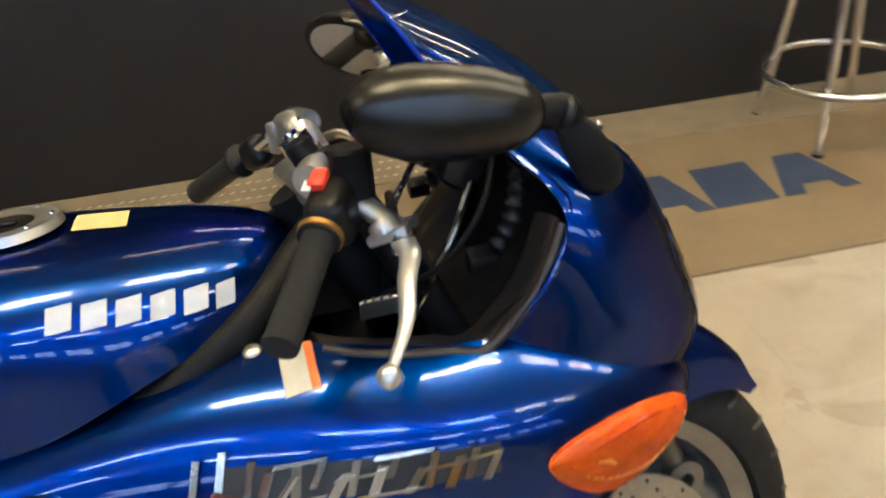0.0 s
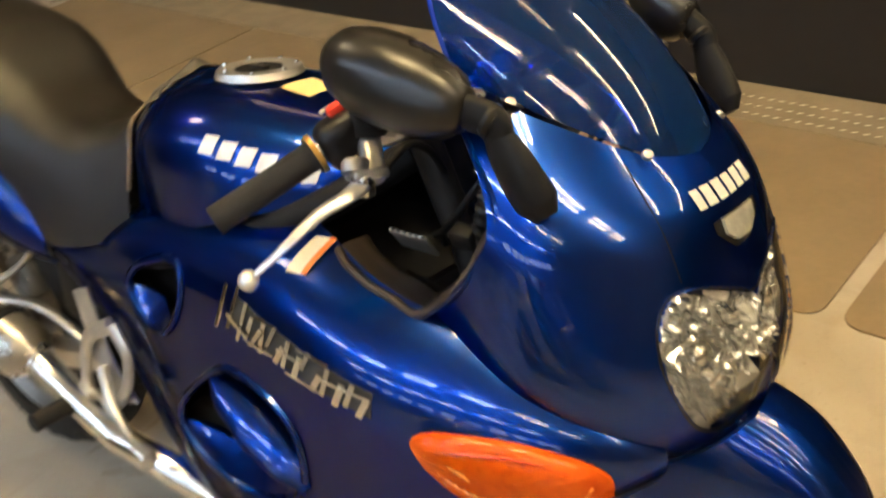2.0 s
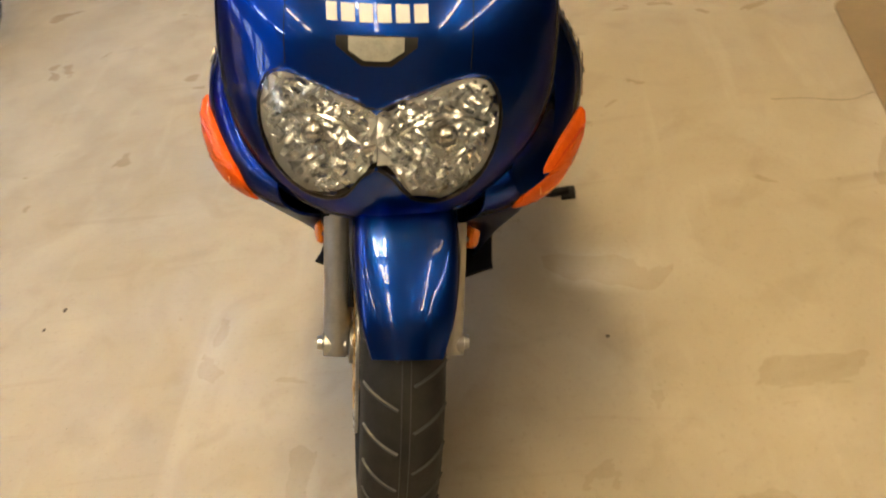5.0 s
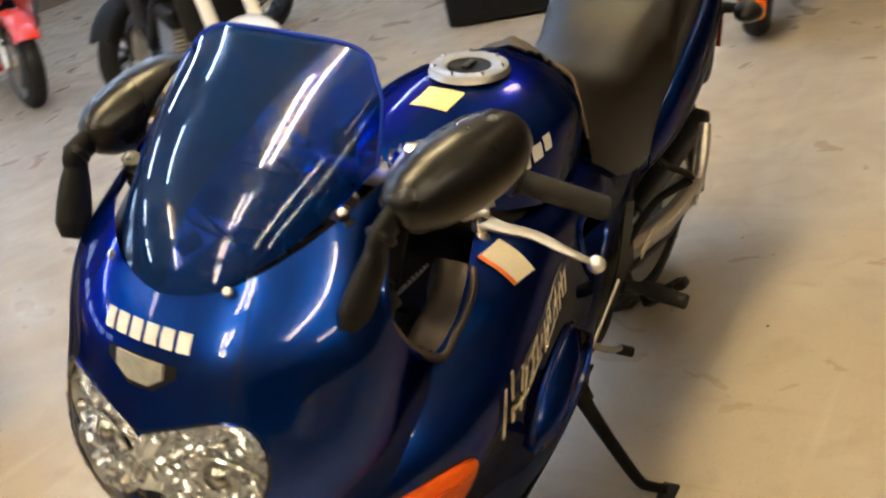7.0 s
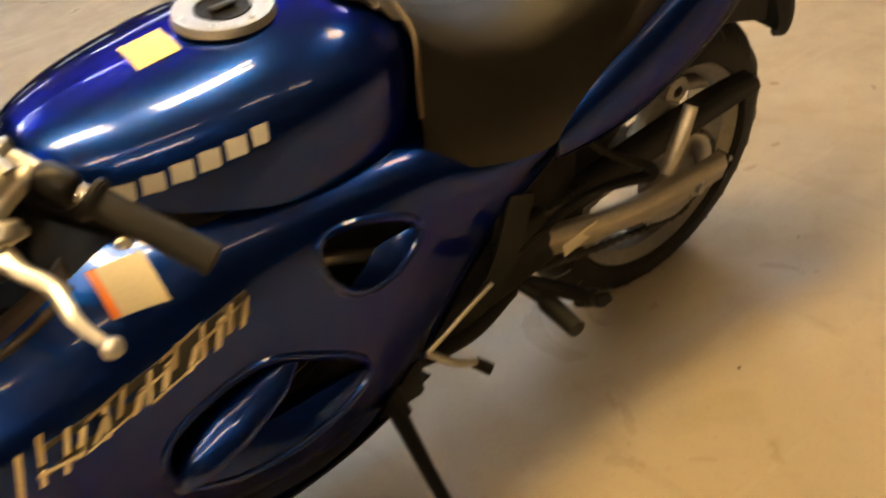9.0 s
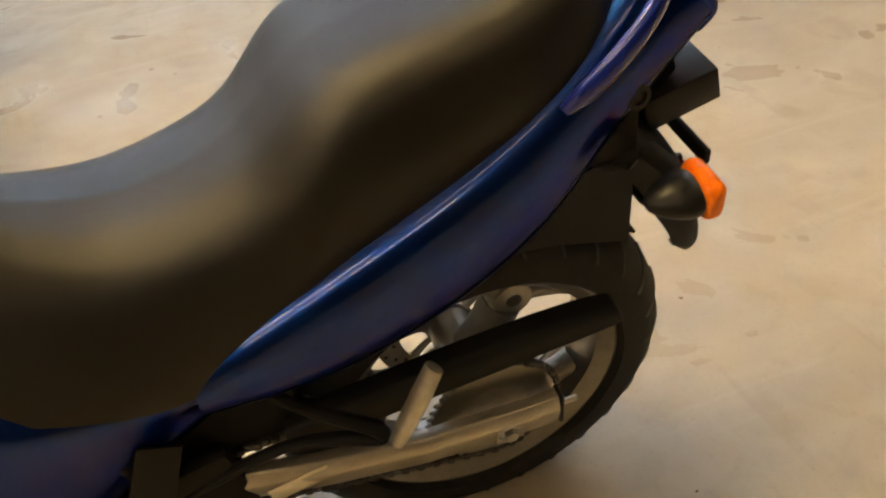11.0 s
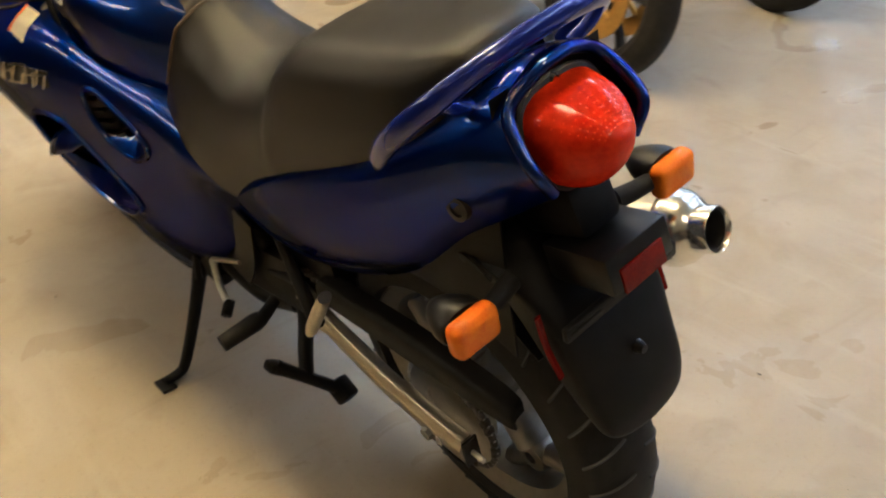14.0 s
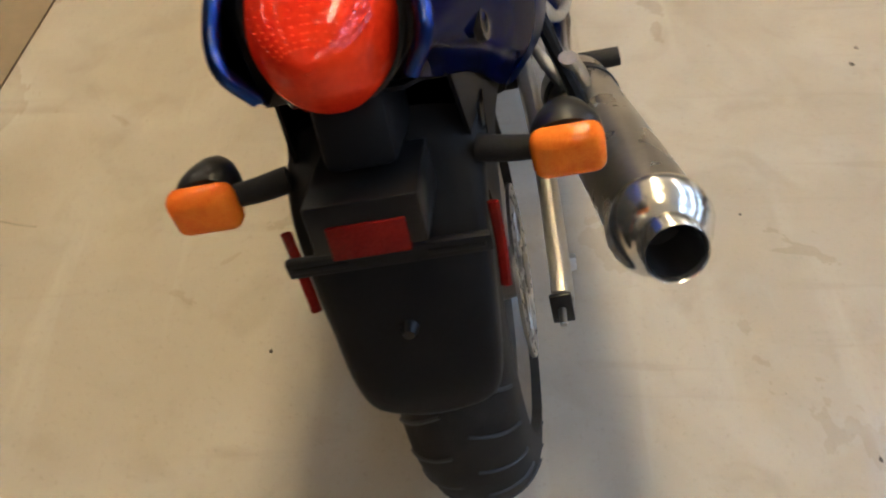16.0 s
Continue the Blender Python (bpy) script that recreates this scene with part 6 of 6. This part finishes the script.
# ---------------- other motorcycles ----------------
def parked_bike(label, m, paint, accent, faired, gold, rim_mat):
    t = thing("parked_motorcycle", label, "motorcycle", m, group="motorcycles across the showroom")
    for name, x, r, w, rim_r in (("front_wheel", 0.0, .30, .12, .225), ("rear_wheel", -1.42, .31, .16, .225)):
        c = Vector((x, 0, r))
        rim = part(name, lathe([(rim_r, -w * .4), (rim_r - .02, -w * .36), (rim_r - .034, 0), (rim_r - .02, w * .36), (rim_r, w * .4), (rim_r - .026, w * .25), (rim_r - .028, -w * .25)], (0, 1, 0), c, 64, closed=True), rim_mat, t)
        part("tyre", lathe(tyre(r, w, rim_r), (0, 1, 0), c, 72, closed=True), RUBBER, rim)
        for k in range(6):
            a = 2 * math.pi * k / 6
            part("spoke", tube([c + Vector((math.cos(a + q) * rr_, 0, math.sin(a + q) * rr_)) for q, rr_ in ((0, .03), (.08, .12), (.0, rim_r - .028))], (.017, .012, .015), 8, 8, flat=1.4, up=(0, 1, 0)), rim_mat, rim)
        part("hub", lathe([(.016, -w * .6), (.034, -w * .55), (.036, w * .55), (.016, w * .6)], (0, 1, 0), c, 24), rim_mat, rim)
        if x == 0:
            for y in (.068, -.068):
                part("brake_disc", lathe([(.095, y - .003), (.155, y - .003), (.155, y + .003), (.095, y + .003)], (0, 1, 0), c, 48, closed=True), GOLD if gold else STEEL, rim)
                for k in range(9):
                    a = 2 * math.pi * k / 9
                    part("carrier_arm", tube([c + Vector((math.cos(a) * q, y, math.sin(a) * q)) for q in (.03, .105)], .011, 2, 6), GOLD if gold else ALLOY, rim)
                part("disc_carrier", lathe([(.028, y - .005), (.045, y - .005), (.045, y + .005), (.028, y + .005)], (0, 1, 0), c, 24, closed=True), GOLD if gold else ALLOY, rim)
    for s in (1, -1):
        part("fork_leg", tube([(.01, .10 * s, .28), (-.12, .10 * s, .56)], .028 if faired else .036, 2, 16), WHITE_PAINT if not faired else ALLOY, t)
        part("fork_tube", tube([(-.12, .10 * s, .56), (-.32, .10 * s, 1.0)], .021 if faired else .031, 2, 16), CHROME if faired else WHITE_PAINT, t)
        part("brake_caliper", block((.06, .05, .12), (-.075, .08 * s, .40), .014, rot=Matrix.Rotation(radians(25), 4, "Y")), GOLD if gold else BLACK, t)
        part("grip", tube([(-.40, .22 * s, 1.03), (-.50, .37 * s, .99)], .017, 6, 12), GRIP, t)
        part("mirror", tube([(-.38, .30 * s, 1.12), (-.40, .36 * s, 1.20), (-.41, .42 * s, 1.22)], (.006, .012, .045), 14, 12), SATIN, t)
        part("swing_arm", block((.52, .03, .055), (-1.18, .12 * s, .33), .01), SILVER, t)
    part("handlebar", tube([(-.40, -.22, 1.03), (-.36, -.1, 1.02), (-.36, .1, 1.02), (-.40, .22, 1.03)], .012, 24, 12), CHROME, t)
    rows = [[(math.cos(radians(g)) * (r_ - dep), y, .30 + math.sin(radians(g)) * (r_ - dep)) for y, dep in ((-.086, .075), (-.082, .035), (-.055, .008), (0, 0), (.055, .008), (.082, .035), (.086, .075))] for g, r_ in ((30, .345), (48, .352), (70, .356), (95, .356), (120, .352), (146, .345))]
    part("front_mudguard", mesh_grid(surface(rows, 20, 14), thick=.004), paint if faired else WHITE_PAINT, t)
    part("crankcase", block((.36, .30, .22), (-.76, 0, .36), .05, seg=3), ENGINE, t, "dark engine crankcase")
    part("cylinder_head", block((.20, .34, .10), (-.60, 0, .66), .03, rot=Matrix.Rotation(radians(18), 4, "Y"), seg=3), ENGINE, t)
    fins_ = bmesh.new()
    for k in range(9):
        block((.19, .33, .006), (-.66 + k * .006, 0, .44 + k * .021), .002, fins_, Matrix.Rotation(radians(18), 4, "Y"), 1)
    tagged(part("cooling_fin", fins_, ALLOY if not faired else ENGINE, t), kind="stuff")
    for s in (1, -1):
        part("engine_cover", lathe([(.0001, .030), (.070, .028), (.085, .018), (.095, -.02)], (0, s, 0), Vector((-.78, .15 * s, .36)), 36), ALLOY if not faired else ENGINE, t)
        part("generator_cover", lathe([(.0001, .022), (.045, .020), (.055, -.02)], (0, s, 0), Vector((-.62, .15 * s, .38)), 28), ENGINE, t)
        part("footrest", tube([(-.98, .14 * s, .36), (-1.0, .26 * s, .35)], .013, 4, 10), RUBBER, t)
        part("lever", tube([(-.36, .20 * s, 1.04), (-.36, .28 * s, 1.03), (-.42, .38 * s, 1.0)], (.008, .006, .005), 10, 8), ALLOY, t)
        part("brake_hose", tube([(-.30, .06 * s, .98), (-.20, .11 * s, .80), (-.13, .10 * s, .58), (-.08, .09 * s, .44)], .006, 20, 6), MATT, t)
    for k in range(4):
        y = -.105 + k * .07
        part("header_pipe", tube([(-.52, y, .62), (-.42, y, .52), (-.44, y * .9, .34), (-.60, y * .6, .22), (-.80, y * .4 + .04, .21)], .019, 24, 10), CHROME, t)
    part("radiator", block((.04, .30, .24), (-.40, 0, .66), .008, rot=Matrix.Rotation(radians(-12), 4, "Y")), MATT, t)
    part("exhaust_pipe", tube([(-.45, .08, .50), (-.40, .10, .30), (-.60, .12, .22), (-1.0, .17, .28), (-1.45, .21, .40)], (.022, .022, .022, .045, .05), 40, 14), CHROME, t)
    part("frame_rail", tube([(-.34, .08, .88), (-.65, .15, .72), (-.98, .13, .48)], .03, 20, 10), MATT, t)
    part("frame_rail", tube([(-.34, -.08, .88), (-.65, -.15, .72), (-.98, -.13, .48)], .03, 20, 10), MATT, t)
    rows = [[(x, w * math.cos(a), z + h * math.sin(a)) for a in np.linspace(-.4, math.pi + .4, 13)] for x, w, z, h in ((-.42, .05, .84, .04), (-.52, .13, .86, .10), (-.68, .16, .86, .13), (-.84, .13, .84, .09), (-.94, .08, .82, .03))]
    part("fuel_tank", mesh_grid(surface(rows, 24, 24)), paint, t)
    rows = [[(x, w * math.cos(a), z + h * math.sin(a)) for a in np.linspace(-.3, math.pi + .3, 11)] for x, w, z, h in ((-.90, .10, .79, .04), (-1.05, .14, .78, .05), (-1.25, .13, .82, .07), (-1.50, .11, .88, .06), (-1.60, .06, .90, .03))]
    part("seat", mesh_grid(surface(rows, 24, 20)), VINYL, t)
    rows = [[(x, w * math.cos(a), z + h * math.sin(a)) for a in np.linspace(0, 2 * math.pi, 17)] for x, w, z, h in ((-1.15, .12, .76, .05), (-1.45, .11, .82, .06), (-1.72, .05, .90, .04))]
    part("tail_cowl", mesh_grid(surface(rows, 16, 24)), paint, t)
    part("tail_light", block((.03, .10, .05), (-1.735, 0, .90), .01), RED, t)
    if faired:
        rows = [[(.02, 0, .92), (.0, .06, .92), (-.10, .14, .94), (-.30, .19, .98)], [(.06, 0, .80), (.03, .09, .80), (-.10, .18, .80), (-.34, .23, .80)], [(-.05, .08, .62), (-.10, .14, .62), (-.25, .22, .60), (-.46, .25, .58)],
                [(-.22, .10, .46), (-.28, .16, .44), (-.45, .23, .40), (-.66, .23, .38)], [(-.36, .06, .24), (-.45, .12, .20), (-.62, .16, .18), (-.95, .15, .22)]]
        g = surface(rows, 40, 30)
        part("fairing", mesh_grid(g, mirror=True, thick=.004), paint, t)
        for s in (1, -1):
            for k, (p, q) in enumerate((((-.16, .70), (-.50, .52)), ((-.20, .60), (-.60, .40)))):
                a = [lay(g, (0, 2), p[0] + (q[0] - p[0]) * u, p[1] + (q[1] - p[1]) * u, .006) for u in np.linspace(0, 1, 8)]
                part("paint_flash", tube([(x, y * s, z) for x, y, z in a], (.003, .012, .016, .018, .018, .016, .012, .003), 30, 8), accent[k], t)
            if gold:
                for k in range(7):
                    x0, z0 = -.52 - k * .036, .325 - k * .004
                    q = [lay(g, (0, 2), x0 + dx, z0 + dz, .004) for dx, dz in ((-.004, -.016), (.004, .016))]
                    part("fairing_mark", tube([(x, y * s, z) for x, y, z in q], .009, 4, 6, flat=.25, up=(0, s, 0)), INK, t, "dark bar of the fairing mark")
        part("screen", mesh_grid(surface([[(-.06, y, .95 - abs(y) * .3) for y in (-.14, 0, .14)], [(-.28, y, 1.13 - abs(y) * .4) for y in (-.11, 0, .11)]], 10, 14), thick=.003), LENS, t)
    else:
        part("headlight", lathe([(.0001, .07), (.06, .065), (.085, .04), (.09, .03), (.08, -.05), (.03, -.09)], (1, 0, 0), Vector((-.12, 0, .90)), 40), CHROME, t)
        for s in (1, -1):
            part("indicator", tube([(-.18, .12 * s, .84), (-.18, .20 * s, .84)], (.008, .022), 4, 12), AMBER, t)
            part("side_panel", block((.22, .02, .18), (-1.0, .15 * s, .66), .008), paint, t)
    part("side_stand", tube([(-.78, .13, .28), (-.82, .30, .03)], .012, 2, 10), MATT, t)
    return t


def stand_at(x, y, heading, lean=-9):
    return Matrix.Translation((x, y, 0)) @ Matrix.Rotation(radians(heading), 4, "Z") @ Matrix.Rotation(radians(lean), 4, "X")


DARK_ALLOY = material("black_painted_wheel", (.03, .028, .026), .4, .3, vary=(30, .3))
parked_bike("white, purple and lime sports motorcycle with gold brake discs", stand_at(1.19, -1.54, 175), WHITE_PAINT, (PURPLE, LIME), True, True, DARK_ALLOY)
parked_bike("black roadster motorcycle with white fork legs", stand_at(-.76, -1.91, 66, -5), MATT, (MATT, MATT), False, False, ALLOY)
parked_bike("red sports motorcycle parked in the far row", stand_at(-1.6, -4.85, 70), RED_PAINT, (INK, INK), True, False, ALLOY)
parked_bike("black faired motorcycle parked in the far row", stand_at(-1.62, -3.72, 8), MATT, (MATT, MATT), True, False, DARK_ALLOY)
parked_bike("dark motorcycle parked facing the showroom", stand_at(1.15, -2.55, 172), MATT, (RED_PAINT, INK), True, False, ALLOY)
parked_bike("dark motorcycle standing behind the blue one", stand_at(-2.2, -.25, 12), MATT, (INK, INK), False, False, DARK_ALLOY)

# ---------------- black display box ----------------
plinth = thing("display_box", "black display box with silver corner posts", "display box", Matrix.Translation((-3.25, -1.75, 0)) @ Matrix.Rotation(radians(-72), 4, "Z"))
part("body", block((1.15, .45, .70), (0, .225, .37), .012), MATT, plinth)
for k in (-1, 1):
    part("post", tube([(k * .60, 0, 0), (k * .60, 0, .80)], .022, 2, 16), ALLOY, plinth, "silver post")
part("top", block((1.24, .50, .03), (0, .225, .735), .008), BLACK, plinth)


# ---------------- dirt on the floor ----------------
rngd = random.Random(11)
grit = bmesh.new()
spots = [(.93, -.856, .016), (1.21, .413, .010), (.993, -.885, .012), (-.12, -.594, .009), (-.43, -.745, .008), (-.571, -.246, .010), (.434, -.491, .006), (.105, .397, .009), (-.32, .216, .007)]
spots += [(rngd.uniform(-1.6, 2.6), rngd.uniform(-2.4, 1.3), rngd.choice((.0015, .002, .003))) for k in range(90)]
for x, y, r in spots:
    r *= .7
    ang = rngd.uniform(0, 6.3)
    n = rngd.choice((5, 6, 7))
    ring = [grit.verts.new((x + math.cos(ang + 6.283 * k / n) * r * rngd.uniform(.35, 1.1), y + math.sin(ang + 6.283 * k / n) * r * rngd.uniform(.3, .8), .0006)) for k in range(n)]
    top = grit.verts.new((x, y, .0012 + r * .25))
    for k in range(n):
        grit.faces.new((ring[k], ring[(k + 1) % n], top))
dirt = part("floor_grit", grit, material("dark_grit", (.06, .045, .03), .8, 0, vary=(60, .5)), None, smooth=False)
tagged(dirt, "small dark bits of grit on the concrete floor", "grit", kind="stuff")
for k, (x, y, heading, n) in enumerate(((.42, .90, 80, 7),)):
    pts = [(x, y, .0002)]
    for j in range(n):
        a = radians(heading + rngd.uniform(-35, 35))
        pts.append((pts[-1][0] + math.cos(a) * .05, pts[-1][1] + math.sin(a) * .05, .0002))
    crack = part("floor_crack", tube(pts, .0007, n * 4, 5), bpy.data.materials["dark_grit"], None)
    tagged(crack, "thin dark hairline crack in the concrete floor", "crack", kind="structure")
